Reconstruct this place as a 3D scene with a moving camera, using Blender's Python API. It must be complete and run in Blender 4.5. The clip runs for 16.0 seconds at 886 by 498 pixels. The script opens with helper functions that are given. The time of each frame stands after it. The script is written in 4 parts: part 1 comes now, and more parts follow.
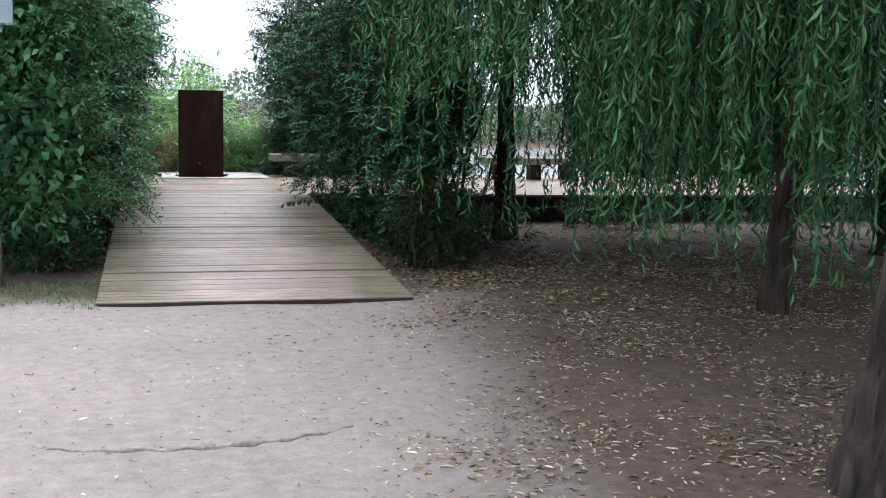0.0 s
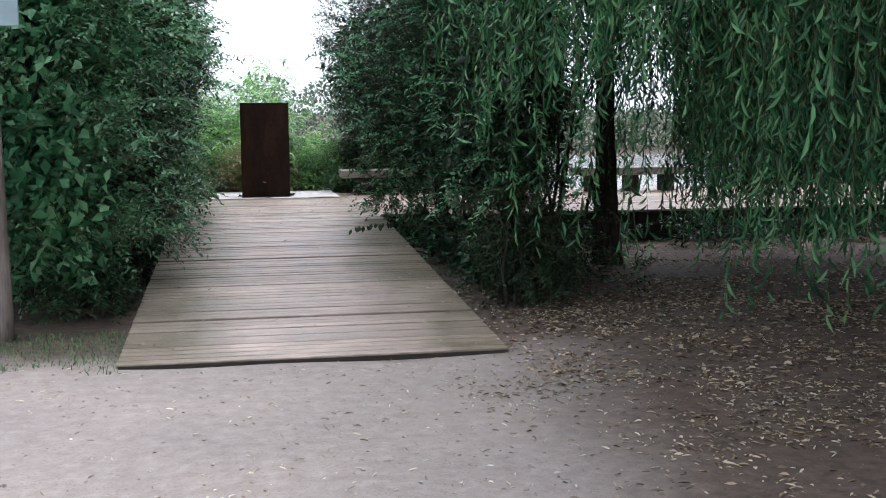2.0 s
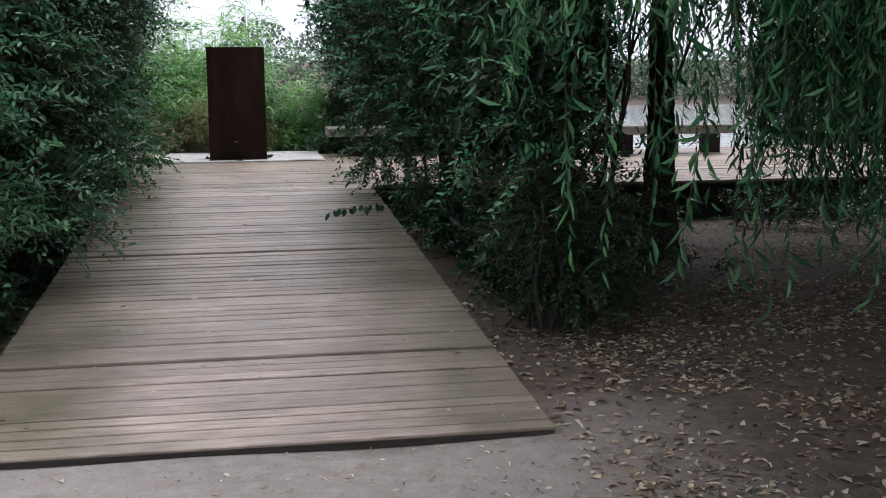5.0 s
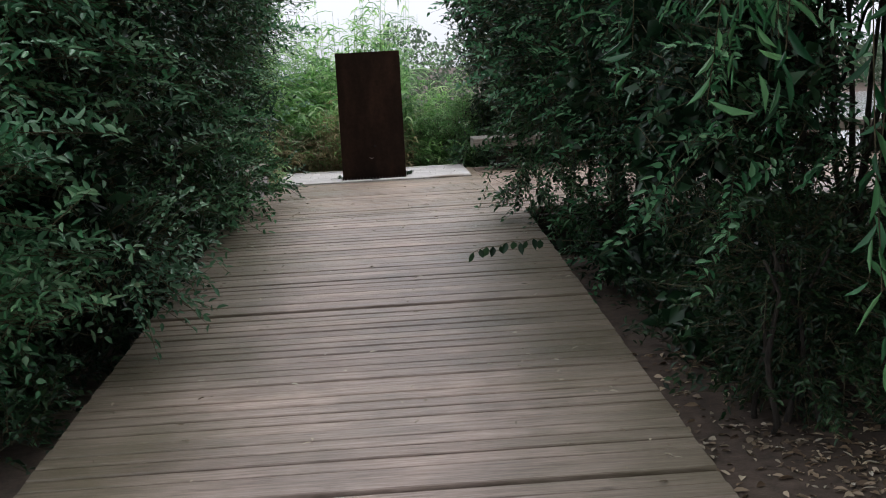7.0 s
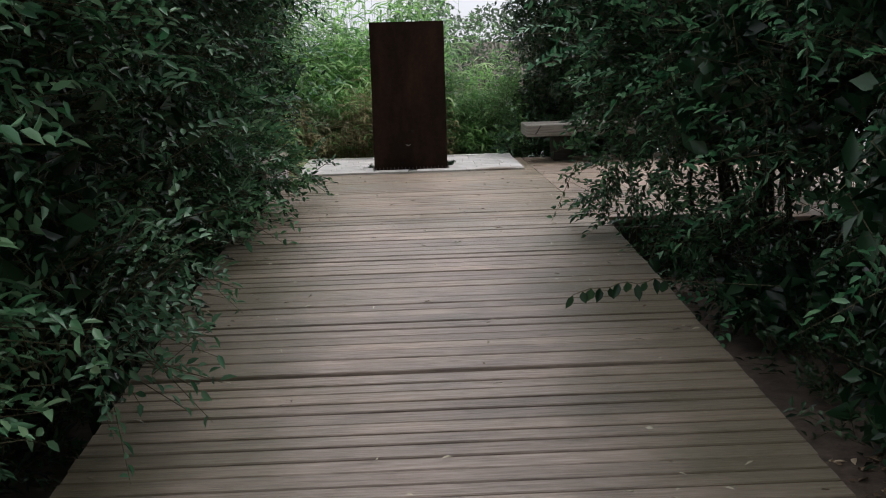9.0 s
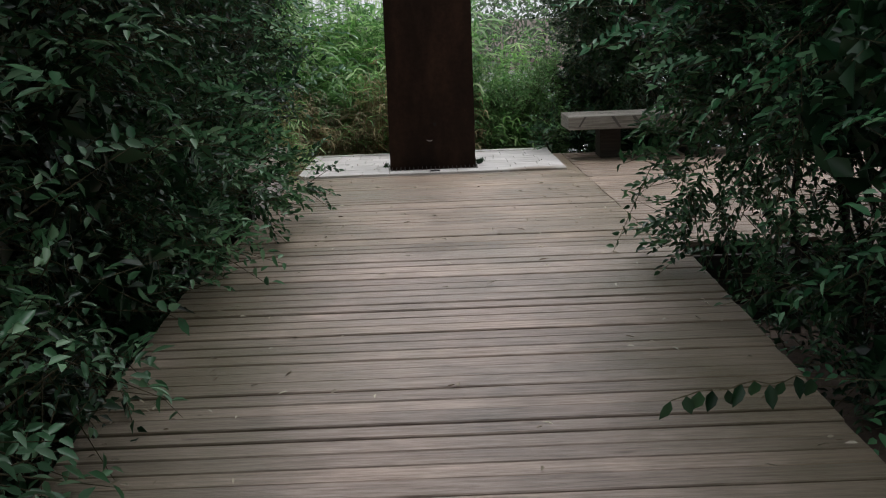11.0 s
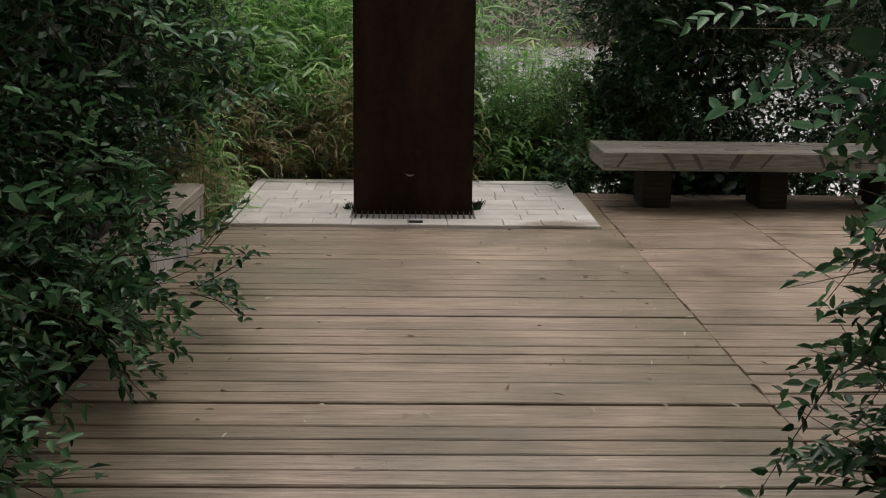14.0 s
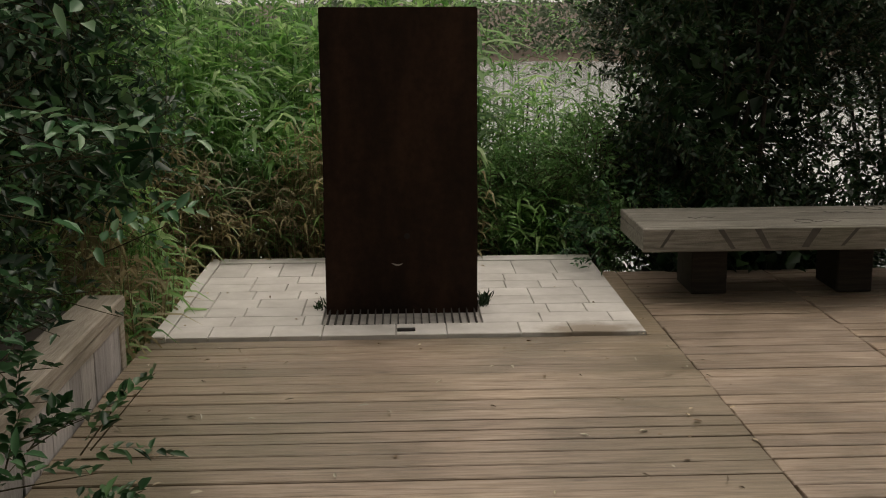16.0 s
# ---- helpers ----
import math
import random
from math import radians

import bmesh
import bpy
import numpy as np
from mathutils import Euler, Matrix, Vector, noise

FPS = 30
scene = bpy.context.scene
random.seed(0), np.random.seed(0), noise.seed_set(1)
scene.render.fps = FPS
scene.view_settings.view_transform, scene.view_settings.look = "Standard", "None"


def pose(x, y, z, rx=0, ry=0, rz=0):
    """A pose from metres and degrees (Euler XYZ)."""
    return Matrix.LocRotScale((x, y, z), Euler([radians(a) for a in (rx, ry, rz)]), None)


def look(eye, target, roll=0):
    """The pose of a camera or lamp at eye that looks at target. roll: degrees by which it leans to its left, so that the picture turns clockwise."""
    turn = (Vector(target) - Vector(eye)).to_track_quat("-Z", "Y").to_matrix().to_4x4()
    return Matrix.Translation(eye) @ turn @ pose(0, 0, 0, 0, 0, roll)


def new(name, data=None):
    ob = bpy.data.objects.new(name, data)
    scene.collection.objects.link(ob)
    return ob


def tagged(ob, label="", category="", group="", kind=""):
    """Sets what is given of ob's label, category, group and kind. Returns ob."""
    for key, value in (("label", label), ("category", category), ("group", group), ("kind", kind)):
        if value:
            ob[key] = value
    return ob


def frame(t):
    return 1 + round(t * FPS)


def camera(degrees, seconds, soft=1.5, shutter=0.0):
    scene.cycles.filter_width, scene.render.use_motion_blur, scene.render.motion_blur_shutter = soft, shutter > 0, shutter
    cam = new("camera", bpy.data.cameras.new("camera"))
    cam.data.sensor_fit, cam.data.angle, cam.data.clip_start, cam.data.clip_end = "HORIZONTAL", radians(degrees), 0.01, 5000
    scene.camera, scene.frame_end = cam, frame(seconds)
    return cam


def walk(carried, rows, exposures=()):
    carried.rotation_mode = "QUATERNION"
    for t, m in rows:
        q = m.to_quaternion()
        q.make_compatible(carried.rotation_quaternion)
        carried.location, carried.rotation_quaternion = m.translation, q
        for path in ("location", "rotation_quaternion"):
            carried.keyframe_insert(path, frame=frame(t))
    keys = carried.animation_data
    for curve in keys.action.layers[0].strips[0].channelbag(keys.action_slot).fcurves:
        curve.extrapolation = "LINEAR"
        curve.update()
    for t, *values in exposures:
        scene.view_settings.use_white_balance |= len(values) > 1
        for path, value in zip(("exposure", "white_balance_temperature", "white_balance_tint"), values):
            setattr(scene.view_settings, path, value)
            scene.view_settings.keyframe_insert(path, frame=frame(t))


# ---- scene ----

SECONDS = 16.0
cam = camera(42.0, SECONDS, soft=1.1)
PATH = [
    (0.0, -0.270, -0.138, 1.605, 83.50, -0.99, -13.81),
    (0.5, -0.185, 0.325, 1.615, 84.22, 0.73, -12.26),
    (1.0, -0.135, 0.838, 1.588, 83.45, 0.59, -10.21),
    (1.5, -0.063, 1.333, 1.584, 82.71, 1.68, -11.63),
    (2.0, 0.068, 1.829, 1.599, 83.94, 0.58, -10.00),
    (2.5, 0.112, 2.357, 1.595, 81.50, 0.16, -12.30),
    (3.0, 0.191, 2.817, 1.616, 80.49, 0.53, -14.19),
    (3.5, 0.308, 3.278, 1.598, 82.49, -1.09, -12.93),
    (4.0, 0.370, 3.770, 1.602, 82.38, 0.28, -12.18),
    (6.5, 0.766, 6.334, 1.625, 79.84, 0.52, -5.38),
    (7.0, 0.763, 6.831, 1.606, 81.74, 3.17, -2.61),
    (7.5, 0.668, 7.333, 1.610, 80.60, 2.02, -1.23),
    (8.0, 0.605, 7.821, 1.652, 81.88, 1.65, -0.09),
    (10.5, 0.375, 10.243, 1.612, 78.07, 1.89, -4.94),
    (11.0, 0.534, 10.691, 1.653, 79.54, 2.14, -0.55),
    (11.5, 0.499, 11.322, 1.722, 77.83, 2.54, -1.16),
    (12.0, 0.405, 11.857, 1.743, 79.67, 1.88, -1.70),
    (12.5, 0.449, 12.340, 1.769, 77.84, 0.44, -0.85),
    (13.0, 0.571, 12.777, 1.826, 77.30, 0.01, -3.95),
    (13.5, 0.546, 13.320, 1.826, 77.01, 1.64, -1.59),
    (14.0, 0.526, 13.782, 1.833, 77.95, -0.74, -1.19),
    (14.5, 0.504, 14.136, 1.886, 78.07, 0.34, -3.81),
    (15.0, 0.517, 14.651, 1.929, 77.57, -0.67, -1.61),
    (15.5, 0.503, 15.117, 1.944, 76.82, -0.55, -2.80),
    (16.0, 0.526, 15.521, 1.977, 78.58, 0.41, -1.94),
]
EXPOSURES = [
    (0.0, 1.06, 5750, 12), (4.0, 0.68, 5800, 13), (8.0, 0.3, 6150, 12), (12.5, 0.12, 6250, 11), (13.5, 0.03, 6650, 12), (14.5, -0.16, 7200, 12), (16.0, -0.25, 7550, 11),
]
walk(cam, [(r[0], pose(*r[1:])) for r in PATH], EXPOSURES)

# ---- daylight: a bright overcast sky ----
world = bpy.data.worlds.new("overcast_sky")
scene.world = world
world.use_nodes = True
wt = world.node_tree
sky = wt.nodes.new("ShaderNodeTexSky")
sky.sky_type, sky.sun_disc = "NISHITA", False
SUN_UP, SUN_ROUND = radians(68), radians(15)
sky.sun_elevation, sky.sun_rotation = SUN_UP, SUN_ROUND
sky.air_density, sky.dust_density, sky.ozone_density = 1.0, 6.0, 1.0
grey = wt.nodes.new("ShaderNodeHueSaturation")
grey.inputs["Saturation"].default_value = 0.12
wt.links.new(sky.outputs["Color"], grey.inputs["Color"])
cloud = wt.nodes.new("ShaderNodeMix")
cloud.data_type = "RGBA"
cloud_in = [i for i in cloud.inputs if i.enabled]
cloud_in[0].default_value, cloud_in[2].default_value = 0.68, (6.6, 6.6, 6.75, 1)
wt.links.new(grey.outputs["Color"], cloud_in[1])
wt.links.new([o for o in cloud.outputs if o.enabled][0], wt.nodes["Background"].inputs["Color"])
wt.nodes["Background"].inputs["Strength"].default_value = 0.15
sun_data = bpy.data.lights.new("sun", "SUN")
sun_data.energy, sun_data.angle, sun_data.color = 1.35, radians(40), (1.0, 0.98, 0.96)
sun = new("sun", sun_data)
sun.matrix_world = look((0, 0, 0), (-math.sin(SUN_ROUND) * math.cos(SUN_UP), -math.cos(SUN_ROUND) * math.cos(SUN_UP), -math.sin(SUN_UP)))
sun.location = (0, 0, 30)

rng = np.random.default_rng(7)


# ---- materials ----
def material(name, rough=0.8, metal=0.0):
    m = bpy.data.materials.new(name)
    m.use_nodes = True
    b = m.node_tree.nodes["Principled BSDF"]
    b.inputs["Roughness"].default_value, b.inputs["Metallic"].default_value = rough, metal
    return m, m.node_tree, b


def node(nt, kind, **values):
    n = nt.nodes.new(kind)
    for key, value in values.items():
        n.inputs[key].default_value = value
    return n


def coords(nt, scale=(1, 1, 1), space="Object"):
    c, mp = nt.nodes.new("ShaderNodeTexCoord"), nt.nodes.new("ShaderNodeMapping")
    mp.inputs["Scale"].default_value = scale
    nt.links.new(c.outputs[space], mp.inputs["Vector"])
    return mp


def world_coords(nt, scale=(1, 1, 1)):
    g, mp = nt.nodes.new("ShaderNodeNewGeometry"), nt.nodes.new("ShaderNodeMapping")
    mp.inputs["Scale"].default_value = scale
    nt.links.new(g.outputs["Position"], mp.inputs["Vector"])
    return mp


def noise_tex(nt, vec, scale, detail=5.0, rough=0.6):
    n = node(nt, "ShaderNodeTexNoise", Scale=scale, Detail=detail, Roughness=rough)
    nt.links.new(vec.outputs[0], n.inputs["Vector"])
    return n


def ramp_node(nt, fac, stops):
    r = nt.nodes.new("ShaderNodeValToRGB")
    while len(r.color_ramp.elements) < len(stops):
        r.color_ramp.elements.new(0.5)
    for e, (p, c) in zip(r.color_ramp.elements, stops):
        e.position, e.color = p, (*c, 1)
    nt.links.new(fac, r.inputs["Fac"])
    return r


def mix(nt, a, b, fac, how="MIX"):
    m = nt.nodes.new("ShaderNodeMix")
    m.data_type, m.blend_type = "RGBA", how
    ins = [i for i in m.inputs if i.enabled]
    for sock, v in zip((ins[0], ins[1], ins[2]), (fac, a, b)):
        if isinstance(v, (int, float)):
            sock.default_value = v
        elif isinstance(v, tuple):
            sock.default_value = (*v, 1)
        else:
            nt.links.new(v, sock)
    return [o for o in m.outputs if o.enabled][0]


def bump(nt, b, height, strength=0.4, distance=0.01):
    n = node(nt, "ShaderNodeBump", Strength=strength, Distance=distance)
    nt.links.new(height, n.inputs["Height"])
    nt.links.new(n.outputs["Normal"], b.inputs["Normal"])


def leaf_material(name, dark, mid, light, trans=0.35, rough=0.36):
    m, nt, b = material(name, rough)
    g = nt.nodes.new("ShaderNodeNewGeometry")
    c = ramp_node(nt, g.outputs["Random Per Island"], [(0.0, dark), (0.5, mid), (1.0, light)])
    n = noise_tex(nt, world_coords(nt), 1.1, 3)
    v = ramp_node(nt, n.outputs["Fac"], [(0.3, (0.62, 0.66, 0.66)), (0.7, (1.25, 1.2, 1.05))])
    col = mix(nt, c.outputs["Color"], v.outputs["Color"], 1.0, "MULTIPLY")
    nt.links.new(col, b.inputs["Base Color"])
    b.inputs["Specular IOR Level"].default_value = 0.4
    t = nt.nodes.new("ShaderNodeBsdfTranslucent")
    nt.links.new(col, t.inputs["Color"])
    ms = node(nt, "ShaderNodeMixShader", Fac=trans)
    nt.links.new(b.outputs[0], ms.inputs[1])
    nt.links.new(t.outputs[0], ms.inputs[2])
    nt.links.new(ms.outputs[0], nt.nodes["Material Output"].inputs["Surface"])
    return m


def wood_material(name, dark, mid, light, rough=0.75, grooves=True, along="x", green=0.0, moss=0.0):
    m, nt, b = material(name, rough)
    sc = {"x": (1.6, 24, 24), "y": (24, 1.6, 24), "z": (24, 24, 1.6)}[along]
    vec = world_coords(nt, sc)
    grain = noise_tex(nt, vec, 2.6, 8, 0.68)
    blotch = noise_tex(nt, world_coords(nt), 1.7, 5, 0.6)
    info = nt.nodes.new("ShaderNodeObjectInfo")
    c = ramp_node(nt, grain.outputs["Fac"], [(0.28, dark), (0.5, mid), (0.72, light)])
    tone = ramp_node(nt, info.outputs["Random"], [(0.0, (0.80, 0.77, 0.75)), (0.5, (1.0, 0.97, 0.95)), (1.0, (1.18, 1.13, 1.08))])
    col = mix(nt, c.outputs["Color"], tone.outputs["Color"], 1.0, "MULTIPLY")
    st = ramp_node(nt, blotch.outputs["Fac"], [(0.34, (0.55, 0.53, 0.48)), (0.62, (1.12, 1.08, 1.06))])
    col = mix(nt, col, st.outputs["Color"], 0.85, "MULTIPLY")
    if green:
        alg = noise_tex(nt, world_coords(nt), 0.8, 4)
        f = ramp_node(nt, alg.outputs["Fac"], [(0.52, (0, 0, 0)), (0.75, (green, green, green))])
        col = mix(nt, col, (0.11, 0.12, 0.055), f.outputs["Color"])
    if moss:
        # olive algae film growing in from both ends of the boards
        pos = nt.nodes.new("ShaderNodeSeparateXYZ")
        nt.links.new(world_coords(nt).outputs[0], pos.inputs[0])
        steps = (("SUBTRACT", 0.58), ("ABSOLUTE", 0.0))
        last = pos.outputs["X"]
        for how, value in steps:
            n = node(nt, "ShaderNodeMath")
            n.operation = how
            nt.links.new(last, n.inputs[0])
            n.inputs[1].default_value = value
            last = n.outputs[0]
        blot = node(nt, "ShaderNodeMath")
        blot.operation = "MULTIPLY_ADD"
        nt.links.new(noise_tex(nt, world_coords(nt, (1, 1.6, 1)), 1.3, 6, 0.7).outputs["Fac"], blot.inputs[0])
        blot.inputs[1].default_value = 1.5
        nt.links.new(last, blot.inputs[2])
        far = node(nt, "ShaderNodeMapRange")
        for key, value in (("From Min", 1.2), ("From Max", 1.75), ("To Max", moss)):
            far.inputs[key].default_value = value
        nt.links.new(blot.outputs[0], far.inputs["Value"])
        col = mix(nt, col, (0.088, 0.080, 0.032), far.outputs[0])
    knot = node(nt, "ShaderNodeTexVoronoi", Scale=1.6)
    nt.links.new(world_coords(nt, (1, 3.2, 1) if along == "x" else (3.2, 1, 1)).outputs[0], knot.inputs["Vector"])
    kf = ramp_node(nt, knot.outputs["Distance"], [(0.0, (0.9, 0.9, 0.9)), (0.05, (0.35, 0.35, 0.35)), (0.085, (0, 0, 0))])
    col = mix(nt, col, (0.07, 0.045, 0.03), kf.outputs["Color"])
    nt.links.new(col, b.inputs["Base Color"])
    h = grain.outputs["Fac"]
    if grooves:
        w = node(nt, "ShaderNodeTexWave", Scale=34.0, Distortion=0.6, Detail=2.0)
        w.bands_direction = "Y"
        nt.links.new(world_coords(nt).outputs[0], w.inputs["Vector"])
        h = mix(nt, grain.outputs["Color"], w.outputs["Color"], 0.05)
    bump(nt, b, h, 0.7, 0.009)
    rr = ramp_node(nt, blotch.outputs["Fac"], [(0.3, (rough - 0.2,) * 3), (0.7, (rough + 0.12,) * 3)])
    nt.links.new(rr.outputs["Color"], b.inputs["Roughness"])
    return m


DECK_WOOD = wood_material("weathered_decking", (0.145, 0.106, 0.080), (0.31, 0.246, 0.192), (0.46, 0.385, 0.318), 0.5, True, "x", 0.25, 0.35)
SIDE_WOOD = wood_material("weathered_side_decking", (0.145, 0.106, 0.080), (0.31, 0.246, 0.192), (0.46, 0.385, 0.318), 0.5, True, "x", 0.25)
RAMP_WOOD = wood_material("greyed_decking", (0.15, 0.112, 0.092), (0.36, 0.292, 0.252), (0.55, 0.465, 0.41), 0.5, True, "x", 0.25, 0.55)
BENCH_WOOD = wood_material("grey_bench_timber", (0.09, 0.085, 0.07), (0.20, 0.195, 0.17), (0.33, 0.32, 0.29), 0.7, False, "x", 0.6)
WALL_WOOD = wood_material("pale_wall_timber", (0.26, 0.255, 0.26), (0.42, 0.42, 0.43), (0.55, 0.55, 0.56), 0.8, False, "z", 0.3)
CAP_WOOD = wood_material("tan_cap_timber", (0.27, 0.245, 0.20), (0.40, 0.37, 0.315), (0.52, 0.49, 0.44), 0.8, False, "y", 0.5)
# near black: the shade under deck and bench is put into the colour
DARK_WOOD = wood_material("near_black_timber", (0.014, 0.012, 0.010), (0.03, 0.025, 0.02), (0.055, 0.046, 0.037), 0.9, False, "x")
POLE_WOOD = wood_material("grey_brown_post", (0.11, 0.095, 0.085), (0.21, 0.185, 0.165), (0.30, 0.27, 0.245), 0.85, False, "z")


def bark_material(name, dark, light, scale=1.0):
    m, nt, b = material(name, 0.95)
    vec = world_coords(nt, (22 * scale, 22 * scale, 3.2 * scale))
    n = noise_tex(nt, vec, 1.0, 6, 0.7)
    v = node(nt, "ShaderNodeTexVoronoi", Scale=0.55)
    nt.links.new(vec.outputs[0], v.inputs["Vector"])
    c = ramp_node(nt, n.outputs["Fac"], [(0.35, dark), (0.65, light)])
    cr = ramp_node(nt, v.outputs["Distance"], [(0.05, (0.4, 0.4, 0.4)), (0.5, (1.1, 1.1, 1.1))])
    nt.links.new(mix(nt, c.outputs["Color"], cr.outputs["Color"], 0.8, "MULTIPLY"), b.inputs["Base Color"])
    bump(nt, b, mix(nt, n.outputs["Color"], v.outputs["Color"], 0.5), 1.0, 0.03)
    return m


BARK = bark_material("furrowed_willow_bark", (0.012, 0.009, 0.0075), (0.062, 0.047, 0.037))
STEM = bark_material("shrub_stem_bark", (0.016, 0.013, 0.010), (0.055, 0.045, 0.035), 2.5)
TWIG = bark_material("twig_bark", (0.06, 0.055, 0.03), (0.15, 0.13, 0.07), 4)

# one leaf kind in lit, dim and shaded copies, light put into the colour
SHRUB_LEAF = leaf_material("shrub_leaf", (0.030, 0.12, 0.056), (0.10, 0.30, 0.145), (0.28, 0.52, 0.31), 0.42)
DIM_LEAF = leaf_material("dim_shrub_leaf", (0.010, 0.040, 0.016), (0.034, 0.105, 0.044), (0.12, 0.25, 0.12), 0.3)
SHADED_LEAF = leaf_material("shaded_shrub_leaf", (0.006, 0.022, 0.010), (0.014, 0.048, 0.021), (0.050, 0.12, 0.056), 0.22)
# brighter yellow-green copy with the light on the hedge edge in its colour
SUNNY_LEAF = leaf_material("sunlit_yellow_green_leaf", (0.07, 0.19, 0.05), (0.14, 0.31, 0.10), (0.26, 0.44, 0.20), 0.45)
SHOOT_LEAF = leaf_material("pale_shoot_leaf", (0.06, 0.17, 0.085), (0.12, 0.28, 0.15), (0.25, 0.42, 0.26), 0.35)
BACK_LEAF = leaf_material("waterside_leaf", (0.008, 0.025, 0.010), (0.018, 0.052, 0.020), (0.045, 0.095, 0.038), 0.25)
LIGHT_LEAF = leaf_material("pale_green_leaf", (0.10, 0.23, 0.07), (0.18, 0.37, 0.13), (0.30, 0.48, 0.24), 0.5)
WILLOW_LEAF = leaf_material("willow_leaf", (0.012, 0.072, 0.028), (0.044, 0.175, 0.070), (0.18, 0.39, 0.18), 0.4)
REED_LEAF = leaf_material("reed_leaf", (0.07, 0.20, 0.055), (0.27, 0.52, 0.17), (0.50, 0.68, 0.35), 0.6, 0.45)
DRY_REED = leaf_material("dry_reed_leaf", (0.22, 0.17, 0.085), (0.34, 0.28, 0.15), (0.48, 0.42, 0.26), 0.45, 0.6)
GRASS = leaf_material("short_grass_blade", (0.06, 0.13, 0.045), (0.11, 0.20, 0.085), (0.20, 0.28, 0.14), 0.3, 0.6)
# paler, greyer leaf colour puts some haze over the far bank
FAR_LEAF = leaf_material("hazed_leaf", (0.07, 0.11, 0.07), (0.11, 0.16, 0.10), (0.16, 0.21, 0.15), 0.35, 0.6)
LITTER = leaf_material("fallen_leaf", (0.09, 0.058, 0.038), (0.27, 0.195, 0.135), (0.60, 0.51, 0.40), 0.1, 0.7)
PALE_LITTER = leaf_material("pale_fallen_leaf", (0.16, 0.12, 0.09), (0.45, 0.40, 0.33), (0.70, 0.66, 0.58), 0.1, 0.7)


def ground_material():
    m, nt, b = material("packed_sandy_soil", 0.95)
    p = world_coords(nt)
    big, fine, grit = noise_tex(nt, p, 0.55, 5), noise_tex(nt, p, 9, 7, 0.7), noise_tex(nt, p, 60, 4, 0.7)
    sand = ramp_node(nt, fine.outputs["Fac"], [(0.3, (0.225, 0.188, 0.165)), (0.55, (0.29, 0.25, 0.222)), (0.75, (0.355, 0.312, 0.28))])
    humus = ramp_node(nt, fine.outputs["Fac"], [(0.3, (0.040, 0.028, 0.020)), (0.6, (0.115, 0.082, 0.060)), (0.8, (0.19, 0.142, 0.108))])
    # humus under the trees east of a slanting line, sand on the trodden path
    s = nt.nodes.new("ShaderNodeSeparateXYZ")
    nt.links.new(p.outputs[0], s.inputs[0])
    a = node(nt, "ShaderNodeMath")
    a.operation = "MULTIPLY_ADD"
    nt.links.new(s.outputs["Y"], a.inputs[0])
    a.inputs[1].default_value = -0.2
    nt.links.new(s.outputs["X"], a.inputs[2])
    w = node(nt, "ShaderNodeMath")
    w.operation = "MULTIPLY_ADD"
    nt.links.new(big.outputs["Fac"], w.inputs[0])
    w.inputs[1].default_value = 1.5
    nt.links.new(a.outputs[0], w.inputs[2])
    east = node(nt, "ShaderNodeMapRange")
    for key, value in (("From Min", 0.65), ("From Max", 1.65)):
        east.inputs[key].default_value = value
    nt.links.new(w.outputs[0], east.inputs["Value"])
    north = node(nt, "ShaderNodeMapRange")
    for key, value in (("From Min", 10.3), ("From Max", 11.0)):
        north.inputs[key].default_value = value
    rag = node(nt, "ShaderNodeMath")
    rag.operation = "MULTIPLY_ADD"
    nt.links.new(noise_tex(nt, p, 0.9, 4).outputs["Fac"], rag.inputs[0])
    rag.inputs[1].default_value = 1.4
    nt.links.new(s.outputs["Y"], rag.inputs[2])
    nt.links.new(rag.outputs[0], north.inputs["Value"])
    mx = node(nt, "ShaderNodeMath")
    mx.operation = "MAXIMUM"
    nt.links.new(east.outputs[0], mx.inputs[0])
    nt.links.new(north.outputs[0], mx.inputs[1])
    col = mix(nt, sand.outputs["Color"], humus.outputs["Color"], mx.outputs[0])
    tone = ramp_node(nt, big.outputs["Fac"], [(0.3, (0.84, 0.84, 0.85)), (0.7, (1.1, 1.08, 1.06))])
    col = mix(nt, col, tone.outputs["Color"], 1.0, "MULTIPLY")
    gr = ramp_node(nt, grit.outputs["Fac"], [(0.33, (0.55, 0.52, 0.5)), (0.45, (1, 1, 1)), (0.62, (1, 1, 1)), (0.72, (1.25, 1.22, 1.2))])
    col = mix(nt, col, gr.outputs["Color"], 0.7, "MULTIPLY")
    nt.links.new(col, b.inputs["Base Color"])
    bump(nt, b, mix(nt, fine.outputs["Color"], grit.outputs["Color"], 0.5), 0.6, 0.02)
    return m


